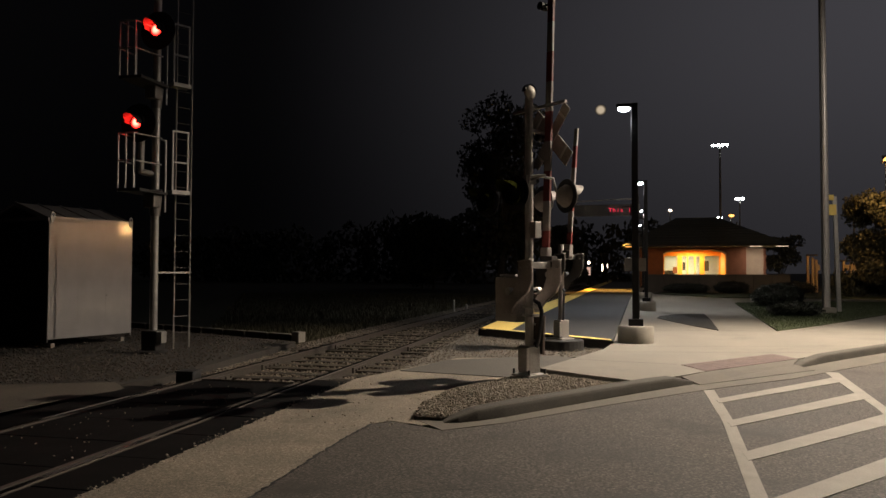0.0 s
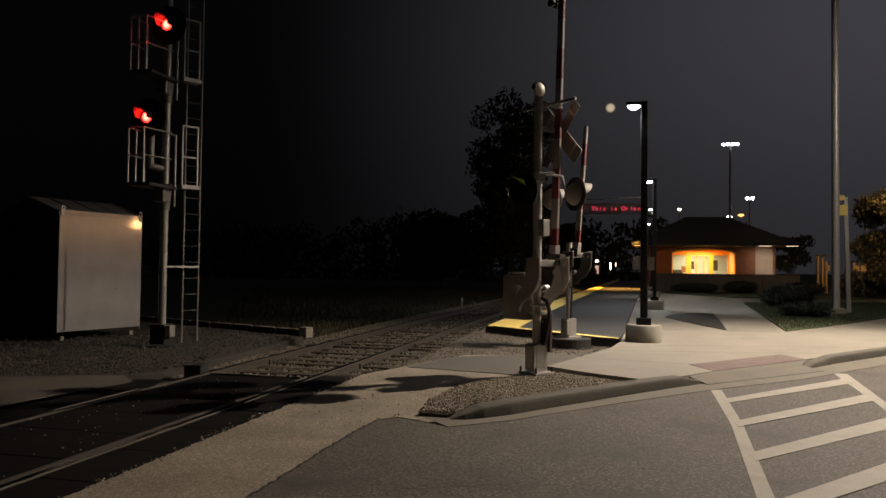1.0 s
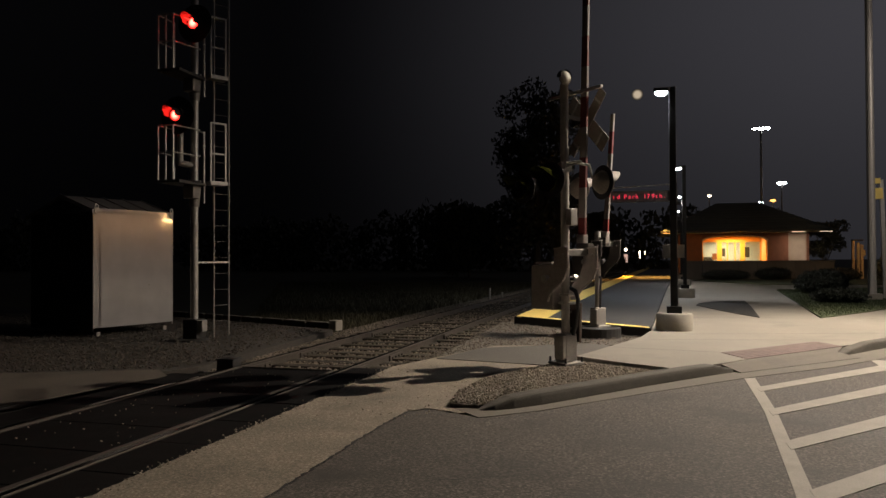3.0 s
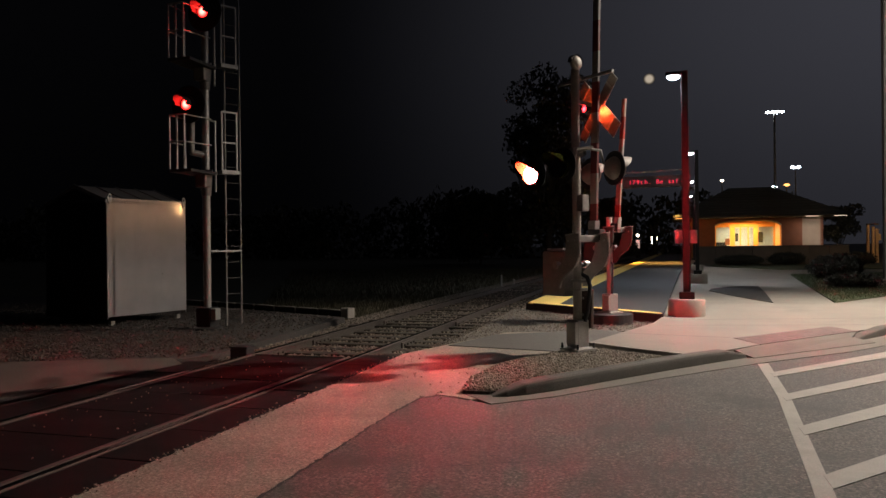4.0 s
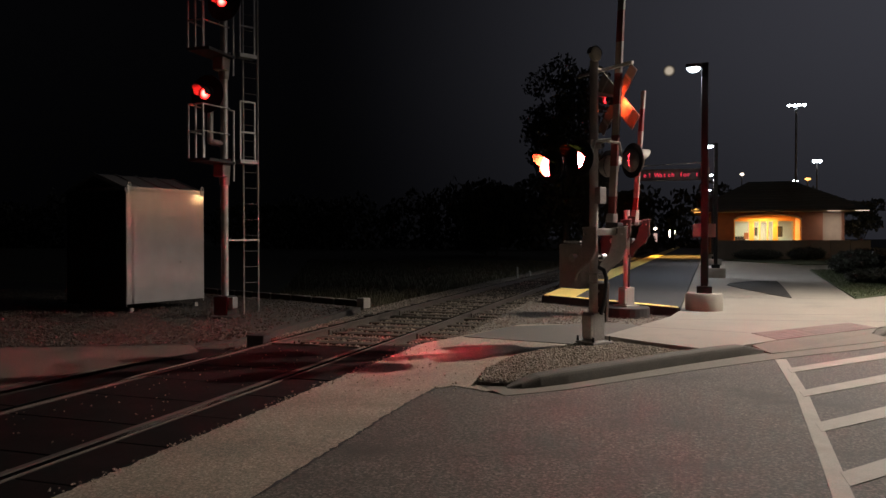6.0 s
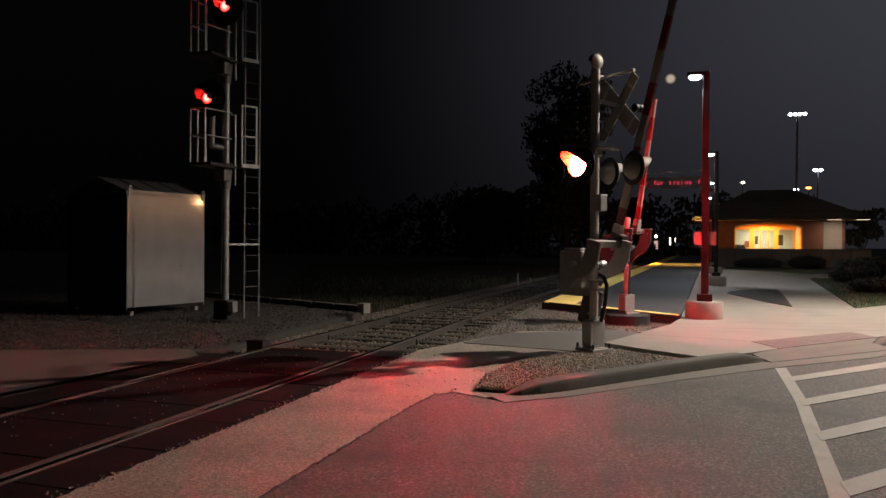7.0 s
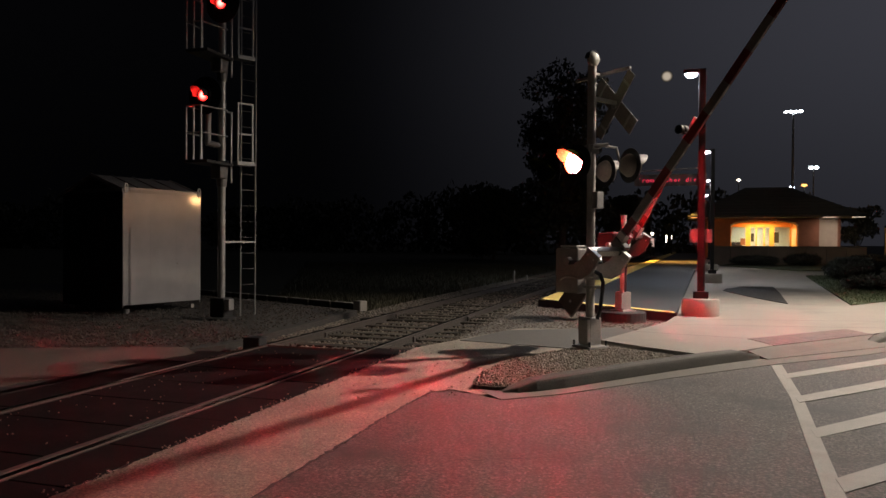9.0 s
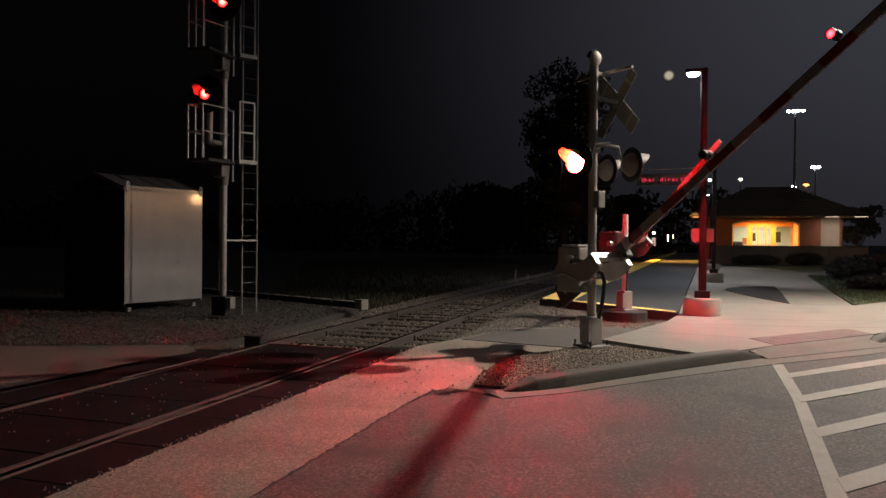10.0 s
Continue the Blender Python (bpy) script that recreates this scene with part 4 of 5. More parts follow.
# gable infill
for x in (0.0, HW):
    bm = bmesh.new()
    pts = [(x, 0.0, HH - 0.06), (x, HD, HH - 0.06), (x, HD / 2, HR - 0.06)]
    t = 0.01 if x == 0 else -0.01
    lo = [bm.verts.new(p) for p in pts]
    hi = [bm.verts.new((p[0] + t, p[1], p[2])) for p in pts]
    bm.faces.new(lo)
    bm.faces.new(hi[::-1])
    for i in range(3):
        j = (i + 1) % 3
        bm.faces.new((lo[i], hi[i], hi[j], lo[j]))
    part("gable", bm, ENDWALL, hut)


def lug(bm):
    """A flat lifting eye with a hole."""
    n = 14
    out, inn = [], []
    for i in range(n):
        a = 2 * math.pi * i / n
        out.append((0.045 * math.cos(a), 0.10 * math.sin(a) * (1.0 if math.sin(a) > 0 else 1.2) + 0.0))
        inn.append((0.020 * math.cos(a), 0.038 + 0.034 * math.sin(a)))
    vo = [[bm.verts.new((x, y, z)) for x, z in out] for y in (-0.006, 0.006)]
    vi = [[bm.verts.new((x, y, z)) for x, z in inn] for y in (-0.006, 0.006)]
    for i in range(n):
        j = (i + 1) % n
        bm.faces.new((vo[0][i], vo[0][j], vi[0][j], vi[0][i]))
        bm.faces.new((vo[1][j], vo[1][i], vi[1][i], vi[1][j]))
        bm.faces.new((vo[0][i], vo[1][i], vo[1][j], vo[0][j]))
        bm.faces.new((vi[0][i], vi[0][j], vi[1][j], vi[1][i]))


for x in (0.05, HW - 0.05):
    part("lifting_eye", one(lug), GALV, hut, "pale steel lifting eye", at=pose(x, -0.02, HH + 0.04))
for x in (0.15, HW - 0.15):
    for y in (0.1, HD - 0.1):
        part("foot", one(box, (x, y, 0.02), (0.08, 0.08, 0.09)), GALV, hut)
part("latch", one(tube, (1.26, -0.012, 0.95), (1.26, 0.0, 0.95), 0.018, seg=10), GALV, hut)
for x, z in ((-0.006, 1.75), (-0.006, 1.25)):
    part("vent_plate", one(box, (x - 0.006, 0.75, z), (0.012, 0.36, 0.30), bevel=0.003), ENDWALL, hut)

# ---- railway signal ----
SIG = pose(-7.86, 11.60, 0.0)
sig = thing("railway_signal", SIG, "tall railway signal mast with two red lamps, cages and a ladder", "railway signal")
bm = bmesh.new()
box(bm, (0, 0, 0.21), (0.30, 0.30, 0.36), bevel=0.03)
lathe(bm, [(0, -0.05), (0.26, -0.05), (0.26, 0.02), (0.22, 0.04), (0, 0.04)], seg=20)
part("base", bm, DARK, sig, "black cast junction base")
part("base_box", one(box, (0.20, -0.05, 0.27), (0.10, 0.16, 0.20), bevel=0.012), GALV, sig)
part("pole", one(tube, (0, 0, 0.3), (0, 0, 7.0), 0.068, seg=18), GALV, sig, "galvanised round pole", smooth=True)
LAD = pose(0.06, 0.53, 0, 0, 0, 58)      # the ladder runs back from the pole
ladder = part("ladder", one(tube, (0, 0, 0), (0, 0, 7.4), 0.016, seg=8), GALV, sig, "galvanised steel ladder", at=LAD)
part("rail_post", one(tube, (0.30, 0, 0), (0.30, 0, 7.4), 0.016, seg=8), GALV, ladder)
rung = part("rung", one(tube, (0, 0, 0), (0.30, 0, 0), 0.007, seg=8), RUNG, ladder, at=pose(0, 0, 0.3))
for k in range(1, 24):
    share("rung", rung.data, RUNG, ladder, pose(0, 0, 0.3 + 0.30 * k))
part("brace", one(box, (0.11, 0.40, 1.41), (0.04, 0.82, 0.035), rz=-15), GALV, sig)
for z, up in ((2.84, 0.05), (4.77, 0.10)):
    cage = part("walkway", one(box, (-0.03, -0.32, z - 0.02), (0.44, 0.80, 0.05)), DARK, sig, "dark steel grating walkway")
    part("toe_plate", one(box, (0.05, -0.07, z), (0.26, 0.02, 0.09)), GALV, cage)
    for x, y in ((-0.25, -0.70), (-0.10, -0.70), (0.05, -0.70), (-0.25, -0.25), (0.16, 0.06)):
        part("stanchion", one(tube, (x, y, z), (x, y, z + 0.95), 0.017, seg=8), GALV, cage)
    for zz in (z + 0.48, z + 0.95):
        part("handrail", one(pipe, [(-0.25, -0.25, zz), (-0.25, -0.70, zz), (0.05, -0.70, zz), (0.18, -0.1, zz)], 0.014), GALV, cage)
    part("handrail", one(pipe, [(0.16, 0.06, z - 0.35), (0.16, 0.06, z + 0.93), (0.10, 0.0, z + 0.95)], 0.015), GALV, cage)
    zl = z + up
    land = part("landing", one(box, (0.0, -0.14, zl - 0.01), (0.34, 0.20, 0.07)), GALV, sig, "galvanised ladder landing", at=LAD)
    for x in (-0.15, 0.14):
        part("stanchion", one(box, (x, -0.20, zl + 0.56), (0.030, 0.02, 1.12)), GALV, land)
    for zz in (zl + 0.54, zl + 1.11):
        part("handrail", one(box, (0.0, -0.20, zz), (0.31, 0.02, 0.030)), GALV, land)
    bm = bmesh.new()
    box(bm, (0.0, -0.10, z - 0.16), (0.22, 0.20, 0.24), bevel=0.03)
    tube(bm, (0, 0, z - 0.42), (0, 0, z - 0.05), 0.085, 0.115, seg=14)
    part("bracket", bm, SIGNB, sig, "grey collar and gusset under the walkway")


def signal_head(x, y, z):
    h = part("signal_head", one(lathe, [(0.0, -0.22), (0.13, -0.2), (0.15, -0.05), (0.15, 0.05), (0.115, 0.06), (0.105, 0.03), (0.0, 0.03)], pose(0, 0, 0, 90), seg=24), BLACK, sig, "black round signal head", smooth=True, at=pose(x, y, z))
    part("target", one(lathe, [(0.13, -0.005), (0.34, -0.005), (0.34, 0.005), (0.13, 0.005), (0.13, -0.005)], pose(0, 0.02, 0, 90), seg=32), BLACK, h)
    part("lens", one(lathe, [(0.0, 0.062), (0.06, 0.055), (0.095, 0.040), (0.10, 0.032), (0.0, 0.032)], pose(0, 0, 0, 90), seg=24), RED_SIG, h, "glowing red lens", smooth=True)
    bm = bmesh.new()
    rows = []
    for i in range(21):
        a = radians(-20 + 220 * i / 20)
        ln = 0.30 * (0.55 + 0.45 * max(0, math.sin(a)))
        rows.append([bm.verts.new((math.cos(a) * r, -y0, math.sin(a) * r)) for r, y0 in ((0.118, 0.04), (0.118, 0.04 + ln), (0.111, 0.04 + ln), (0.111, 0.04))])
    for a, b in zip(rows, rows[1:]):
        for i in range(4):
            bm.faces.new((a[i], a[(i + 1) % 4], b[(i + 1) % 4], b[i]))
    bm.faces.new(rows[0])
    bm.faces.new(rows[-1][::-1])
    part("hood", bm, BLACK, h, smooth=True)
    return h


signal_head(0.20, -0.30, 5.66)
signal_head(-0.12, -0.36, 4.03)
part("head_bracket", one(pipe, [(0, 0, 5.66), (0.20, -0.15, 5.66)], 0.05), DARK, sig)
part("head_bracket", one(pipe, [(0.0, 0, 3.16), (-0.16, -0.20, 3.20), (-0.14, -0.22, 3.75)], 0.055, seg=12), GALV, sig, "galvanised elbow pipe bracket")

# ---- odds along the track ----
edge = thing("timber_edging", pose(-12.1, 16.85, 0, 0, 0, -23.2), "low dark timber edging with a pale end block", "edging")
for k in range(8):
    part("timber", one(box, (0.40 + 0.77 * k, 0, 0.04), (0.72, 0.12, 0.13), bevel=0.01), TIE, edge)
    part("cap", one(box, (0.40 + 0.77 * k, 0, 0.108), (0.60, 0.09, 0.012)), CONC_BASE, edge)
part("end_block", one(box, (6.30, 0, 0.06), (0.22, 0.2, 0.22), bevel=0.015), CONC_BASE, edge)
jb = thing("track_box", pose(-5.53, 8.97, -0.08), "small black track junction box beside the rail", "junction box")
part("body", one(box, (0, 0, 0.07), (0.26, 0.22, 0.17), bevel=0.02), BLACK, jb)
part("lid", one(box, (0, 0, 0.162), (0.28, 0.24, 0.02), bevel=0.006), BLACK, jb)
for x, y, hgt in ((-5.9, 28.5, 0.55), (-5.6, 29.6, 0.34)):
    mk = thing("marker_post", pose(x, y, -0.25), "short pale marker post beside the track", "marker post", "track markers")
    part("post", one(tube, (0, 0, 0), (0, 0, hgt), 0.05, 0.045, seg=10), CONC_BASE, mk)
    part("cap", one(ball, (0, 0, hgt), 0.045, (1, 1, 0.5), seg=10), CONC_BASE, mk)


# ---- lamp posts on the plaza ----
def lamp_post(x, y, label):
    lp = thing("lamp_post", pose(x, y, WALK_TOP), label, "lamp post", "platform lamp posts")
    part("footing", one(lathe, [(0, 0), (0.33, 0), (0.335, 0.05), (0.335, 0.28), (0.31, 0.32), (0, 0.32)], seg=28), CONC_BASE, lp, "round concrete footing", smooth=True)
    part("base_cover", one(box, (0, 0, 0.385), (0.27, 0.27, 0.13), bevel=0.012), POSTM, lp)
    part("post", one(box, (0, 0, 2.48), (0.125, 0.125, 4.2), bevel=0.012), POSTM, lp, "black square post")
    part("arm", one(box, (-0.08, 0, 4.545), (0.2, 0.05, 0.045)), POSTM, lp)
    head = part("luminaire", one(box, (-0.20, 0, 4.53), (0.28, 0.22, 0.07), bevel=0.015), POSTM, lp, "flat black luminaire")
    part("led_panel", one(ball, (-0.20, 0, 4.495), 0.10, (1.15, 0.9, 0.72), seg=16), LED_WHITE, head, "glowing white panel")
    for z in (1.35, 1.75):
        part("band", one(box, (0, 0, z), (0.135, 0.135, 0.012)), POSTM, lp)
    return lp


LP = lamp_post(0.55, 14.40, "black square lamp post with white lit head, concrete footing")
sg = part("notice_panel", one(box, (0.0, 0.075, 1.48), (0.40, 0.012, 0.25), bevel=0.004), SIGNB, LP, "small plain metal notice panel")
for p in ((1.38, 26.6), (1.95, 38.6), (2.4, 50.4)):
    copy = copy_thing(LP, pose(*p, WALK_TOP))
    for c in list(copy.children):
        if c.name.startswith("notice_panel"):
            bpy.data.objects.remove(c)

# ---- message sign ----
SGN = pose(0.0, 22.0, 3.10)
led = thing("message_sign", SGN, "grey hanging message sign with red scrolling letters", "display sign")
bm = bmesh.new()
box(bm, (-0.06, 0.10, 0.165), (1.72, 0.16, 0.33), bevel=0.012)
part("case", bm, SIGNCASE, led, "grey sign case")
for z in (0.03, 0.30):
    part("bezel", one(box, (-0.06, 0.008, z), (1.72, 0.03, 0.06), bevel=0.004), SIGNCASE, led, "grey bezel strip")
part("bezel_end", one(box, (-0.93, -0.01, 0.165), (0.15, 0.08, 0.33), bevel=0.004), SIGNCASE, led)
part("bezel_end", one(box, (0.86, -0.01, 0.165), (0.24, 0.08, 0.33), bevel=0.004), SIGNCASE, led)
part("hanger", one(box, (0.0, 0.10, 0.47), (1.75, 0.03, 0.03), ry=-2), GALV, led)
part("mast", one(tube, (0.92, 0.10, -2.98), (0.92, 0.10, 0.6), 0.04, seg=12), POSTM, led)

LETTERS = []
MESSAGE = "This is Orland Park 179th. Be safe! Watch for trains from either direction."
glyphs = {}
for i, ch in enumerate(MESSAGE):
    if ch == " ":
        continue
    if ch not in glyphs:
        cu = bpy.data.curves.new("letter", "FONT")
        cu.body, cu.size, cu.extrude, cu.align_x = ch, 0.17, 0.003, "CENTER"
        tmp = bpy.data.objects.new("letter", cu)
        glyphs[ch] = bpy.data.meshes.new_from_object(tmp)
        glyphs[ch].materials.append(RED_LED)
        bpy.data.objects.remove(tmp)
    ob = share("letter", glyphs[ch], RED_LED, led, pose(0.86, -0.005, 0.105, 90))
    LETTERS.append((i, ob))

# ---- far lights ----
def flood_pole(x, y, z, name, label, head, n, glowing, r=0.10):
    fp = thing(name, pose(x, y, -0.3), label, "flood light", "")
    part("pole", one(tube, (0, 0, 0), (0, 0, z + 0.3), r * 1.2, r * 0.7, seg=10), GALV, fp)
    part("cross_bar", one(box, (0, 0, z + 0.32), (head, 0.12, 0.10)), GALV, fp)
    for k in range(n):
        x0 = (k - (n - 1) / 2) * head / n
        h = part("flood_head", one(box, (x0, -0.10, z + 0.44), (head / n * 0.8, 0.50, 0.14), rx=50, bevel=0.04), GALV, fp)
        part("panel", one(ball, (x0, -0.19, z + 0.37), head / n * 0.44, (1.0, 0.6, 0.16 / (head / n * 0.44)), seg=12), glowing, h, "glowing lamp face")
    return fp


flood_pole(13.08, 90, 16.2, "flood_mast", "tall steel mast with four white flood lamps", 2.0, 4, LED_FAR, 0.16)
flood_pole(15.19, 90, 9.9, "flood_mast", "steel mast with two white flood lamps", 1.1, 2, LED_FAR)
flood_pole(9.1, 110, 10.3, "street_lamp", "distant street lamp with a white head", 0.6, 1, WARM_FAR)
flood_pole(13.7, 95, 8.1, "street_lamp", "distant white street lamp behind the roof", 0.7, 1, LED_FAR)
flood_pole(15.2, 96, 8.4, "street_lamp", "distant orange sodium street lamp", 0.8, 1, SODIUM)
flood_pole(24.2, 80, 8.7, "street_lamp", "orange sodium street lamp behind trees", 0.7, 1, SODIUM)
flood_pole(13.55, 39.9, 6.9, "street_lamp", "orange sodium street lamp on a slim pole", 0.42, 1, SODIUM, 0.05)
# lamp that lights the crossing, beside the road
st = thing("road_lamp", pose(8.6, 17.4, WALK_TOP), "tall steel road lamp over the crossing", "street lamp")
part("pole", one(tube, (0, 0, 0), (0, 0, 9.1), 0.11, 0.07, seg=14), GALV, st)
part("bracket", one(pipe, [(0, 0, 9.0), (-0.9, -0.95, 9.35), (-1.8, -1.9, 9.42)], 0.04), GALV, st)
hd = part("luminaire", one(box, (-2.1, -2.2, 9.42), (0.8, 0.34, 0.12), rz=46, bevel=0.03), GALV, st)
part("panel", one(box, (-2.1, -2.2, 9.35), (0.5, 0.26, 0.02), rz=46), LED_WHITE, hd)
ss = thing("sodium_road_lamp", pose(35.6, 31.4, -0.3), "sodium road lamp down the street", "street lamp")
part("pole", one(tube, (0, 0, 0), (0, 0, 5.3), 0.09, 0.06, seg=12), GALV, ss)
part("luminaire", one(box, (-0.4, -0.3, 5.35), (0.7, 0.3, 0.12), bevel=0.03), GALV, ss)
part("lens", one(box, (-0.5, -0.36, 5.27), (0.4, 0.24, 0.03)), SODIUM, ss)
# moon, its haze painted as a glow that fades towards the rim
mo = tagged(part("moon", one(ball, (0, 0, 0), 10.9, (1, 0.06, 1), seg=32), MOON, at=pose(-8.6, 1480, 325)), "hazy pale moon low in the sky", "moon", kind="structure")
for px, pz, py, s in ((-83.1, 8.3, 140, 0.10), (-74.1, 5.4, 140, 0.06)):
    fl = thing("distant_light", pose(px, py, -0.3), "tiny distant white light across the field", "light")
    part("post", one(tube, (0, 0, 0), (0, 0, pz + 0.3), 0.05, seg=6), DARK, fl)
    part("lamp", one(ball, (0, 0, pz + 0.35), s, seg=8), LED_FAR, fl)
bl = thing("lit_cabinet", pose(-2.01, 90.0, -0.2), "distant lit cabinet with a white lamp beyond the track", "cabinet")
part("body", one(box, (0, 0, 1.15), (0.55, 0.4, 2.3), bevel=0.02), DARK, bl)
part("lit_panel", one(box, (0, -0.21, 1.75), (0.42, 0.03, 1.0)), PANEL_FAR, bl, "pinkish lit panel")
part("lamp", one(ball, (0, -0.1, 2.80), 0.17, seg=12), WARM_FAR, bl)
for x, w, z0, z1 in ((-0.44, 0.075, 1.8, 2.7), (0.20, 0.025, 2.2, 2.7)):
    bl = thing("lit_bollard", pose(x, 96.0, -0.2), "distant lit bollard beyond the platform", "bollard", "distant bollards")
    part("post", one(tube, (0, 0, 0), (0, 0, z0), 0.07, seg=8), DARK, bl)
    part("lamp", one(tube, (0, 0, z0), (0, 0, z1), w * 0.6, w, seg=12), WARM_FAR, bl)

# ---- station ----
stn = thing("station_building", pose(0, 0, 0), "brown brick station with a lit arched porch, dark roof", "station building")
SX0, SX1, SY = 2.6, 10.2, 58.0
AX0, AX1, ASP, ATOP = 4.27, 8.82, 2.76, 3.13
part("front_wall", one(box, ((SX0 + AX0) / 2, SY + 0.15, 1.62), (AX0 - SX0, 0.3, 3.44)), BRICK, stn)
part("front_wall", one(box, ((SX1 + AX1) / 2, SY + 0.15, 1.62), (SX1 - AX1, 0.3, 3.44)), BRICK, stn)
bm = bmesh.new()
n = 16
pts = []
for i in range(n + 1):
    u = i / n
    pts.append((AX0 + (AX1 - AX0) * u, ASP + (ATOP - ASP) * (1 - (2 * u - 1) ** 2) ** 0.5))
lo = [(bm.verts.new((x, SY, z)), bm.verts.new((x, SY + 0.3, z))) for x, z in pts]
hi = [(bm.verts.new((x, SY, 3.34)), bm.verts.new((x, SY + 0.3, 3.34))) for x, z in pts]
for i in range(n):
    bm.faces.new((lo[i][0], lo[i + 1][0], hi[i + 1][0], hi[i][0]))
    bm.faces.new((lo[i][1], hi[i][1], hi[i + 1][1], lo[i + 1][1]))
    bm.faces.new((lo[i][0], lo[i][1], lo[i + 1][1], lo[i + 1][0]))
part("arch_head", bm, BRICK, stn, "brick arch over the porch")
bm = bmesh.new()
for (x0, z0), (x1, z1) in zip(pts, pts[1:]):
    a, b = Vector((x0, SY - 0.02, z0 + 0.05)), Vector((x1, SY - 0.02, z1 + 0.05))
    tube(bm, a, b, 0.06, seg=6)
part("arch_trim", bm, LIMEST, stn)
for x in (AX0, AX1):
    part("porch_side", one(box, (x, SY + 1.45, 1.6), (0.12, 2.3, 3.2)), PORCH, stn, "orange timber porch side")
part("porch_ceiling", one(box, (6.55, SY + 1.45, 3.26), (4.6, 2.3, 0.1)), PORCH, stn)
part("porch_floor", one(box, (6.55, SY + 1.45, 0.05), (4.6, 2.3, 0.14)), ROOMF, stn)
BY = SY + 2.6
front = part("shop_front", one(box, (6.55, BY, 3.0), (4.6, 0.1, 0.5)), PORCH, stn, "glazed timber porch front")
for x, w in ((4.40, 0.24), (5.72, 0.34), (6.30, 0.10), (6.86, 0.10), (7.40, 0.34), (8.74, 0.20)):
    part("mullion", one(box, (x, BY, 1.4), (w, 0.12, 2.7)), PORCH, front)
for x, w in ((5.04, 1.06), (8.10, 1.08)):
    part("stall_riser", one(box, (x, BY, 0.35), (w, 0.10, 0.7)), PORCH, front)
    pn = part("pane", one(box, (x, BY, 1.72), (w, 0.02, 2.06)), GLASS, front)
    pn.visible_shadow = False
for x in (6.02, 6.58, 7.13):
    dp = part("door", one(box, (x, BY, 0.45), (0.46, 0.06, 0.8)), LIMEST, front, "pale glazed station door")
    pn = part("pane", one(box, (x, BY, 1.75), (0.46, 0.02, 1.8)), GLASS, front)
    pn.visible_shadow = False
part("poster", one(box, (5.35, BY - 0.09, 1.62), (0.34, 0.02, 0.50)), BRICK, front, "brown poster on the window")
part("poster", one(box, (6.02, BY - 0.09, 1.95), (0.22, 0.02, 0.62)), DARK, front, "dark notice on the door")
part("poster", one(box, (7.72, BY - 0.09, 1.95), (0.34, 0.02, 0.80)), DARK, front, "dark notice case")
# waiting room
part("room_back", one(box, (6.4, SY + 7.0, 1.7), (7.6, 0.2, 3.4)), ROOMW, stn)
part("room_floor", one(box, (6.4, SY + 4.8, 0.04), (7.6, 4.4, 0.12)), ROOMF, stn)
part("room_ceiling", one(box, (6.4, SY + 4.8, 3.38), (7.6, 4.4, 0.1)), ROOMW, stn)
for x in (SX0 + 0.1, SX1 - 0.1):
    part("side_wall", one(box, (x, SY + 3.7, 1.62), (0.2, 6.8, 3.44)), BRICK, stn)
for x, y in ((4.6, SY + 5.2), (5.2, SY + 5.8)):
    part("counter", one(box, (x, y, 0.85), (0.7, 0.5, 1.5), bevel=0.02), DARK, stn, "dark ticket machine")
# recessed right bay
part("bay_wall", one(box, (10.95, SY + 1.2, 1.62), (1.45, 0.2, 3.44)), LIMEST, stn, "pale wall under the eaves")
part("bay_side", one(box, (11.70, SY + 3.6, 1.62), (0.2, 5.0, 3.44)), BRICK, stn)
part("soffit", one(box, (7.15, 61.6, 3.42), (11.5, 10.2, 0.06)), ROOMW, stn, "pale boarded soffit")
part("fascia", one(box, (7.15, 56.45, 3.44), (11.8, 0.06, 0.16)), DARK, stn)
# no lamp here: this strip's glow stands for orange light on the soffit
part("soffit_glow", one(box, (1.9, 57.0, 3.375), (0.9, 0.3, 0.03)), SODIUM, stn, "orange glowing strip for the lit soffit")
for x in (10.7, 12.5):
    part("soffit_glow", one(box, (x, 57.0, 3.375), (0.8, 0.25, 0.03)), SOFFIT, stn, "lit soffit lamp")
bm = bmesh.new()
e0, e1, f0, f1 = 1.25, 13.05, 56.4, 67.0
b4 = [bm.verts.new(p) for p in ((e0, f0, 3.46), (e1, f0, 3.46), (e1, f1, 3.46), (e0, f1, 3.46))]
rd = [bm.verts.new(p) for p in ((5.6, 61.7, 5.85), (8.7, 61.7, 5.85))]
for f in ((b4[0], b4[1], rd[1], rd[0]), (b4[1], b4[2], rd[1]), (b4[2], b4[3], rd[0], rd[1]), (b4[3], b4[0], rd[0]), tuple(b4[::-1])):
    bm.faces.new(f)
roof = part("roof", bm, SHINGLE, stn, "dark shingled hipped roof")
for k in range(11):
    u = (k + 0.5) / 11
    z, y = 3.47 + 2.38 * u, 56.4 + 5.3 * u
    xa, xb = e0 + (5.6 - e0) * u, e1 + (8.7 - e1) * u
    part("shingle_course", one(box, ((xa + xb) / 2, y - 0.02, z), (xb - xa - 0.1, 0.36, 0.022), rx=24), SHINGLE, roof)
part("vent", one(tube, (9.9, 60.0, 4.5), (9.9, 60.0, 5.35), 0.06, seg=8), GALV, roof)
# low wall in front of the station
lw = thing("low_wall", pose(0, 0, 0), "dark low masonry wall before the station", "wall")
lw["kind"] = "structure"
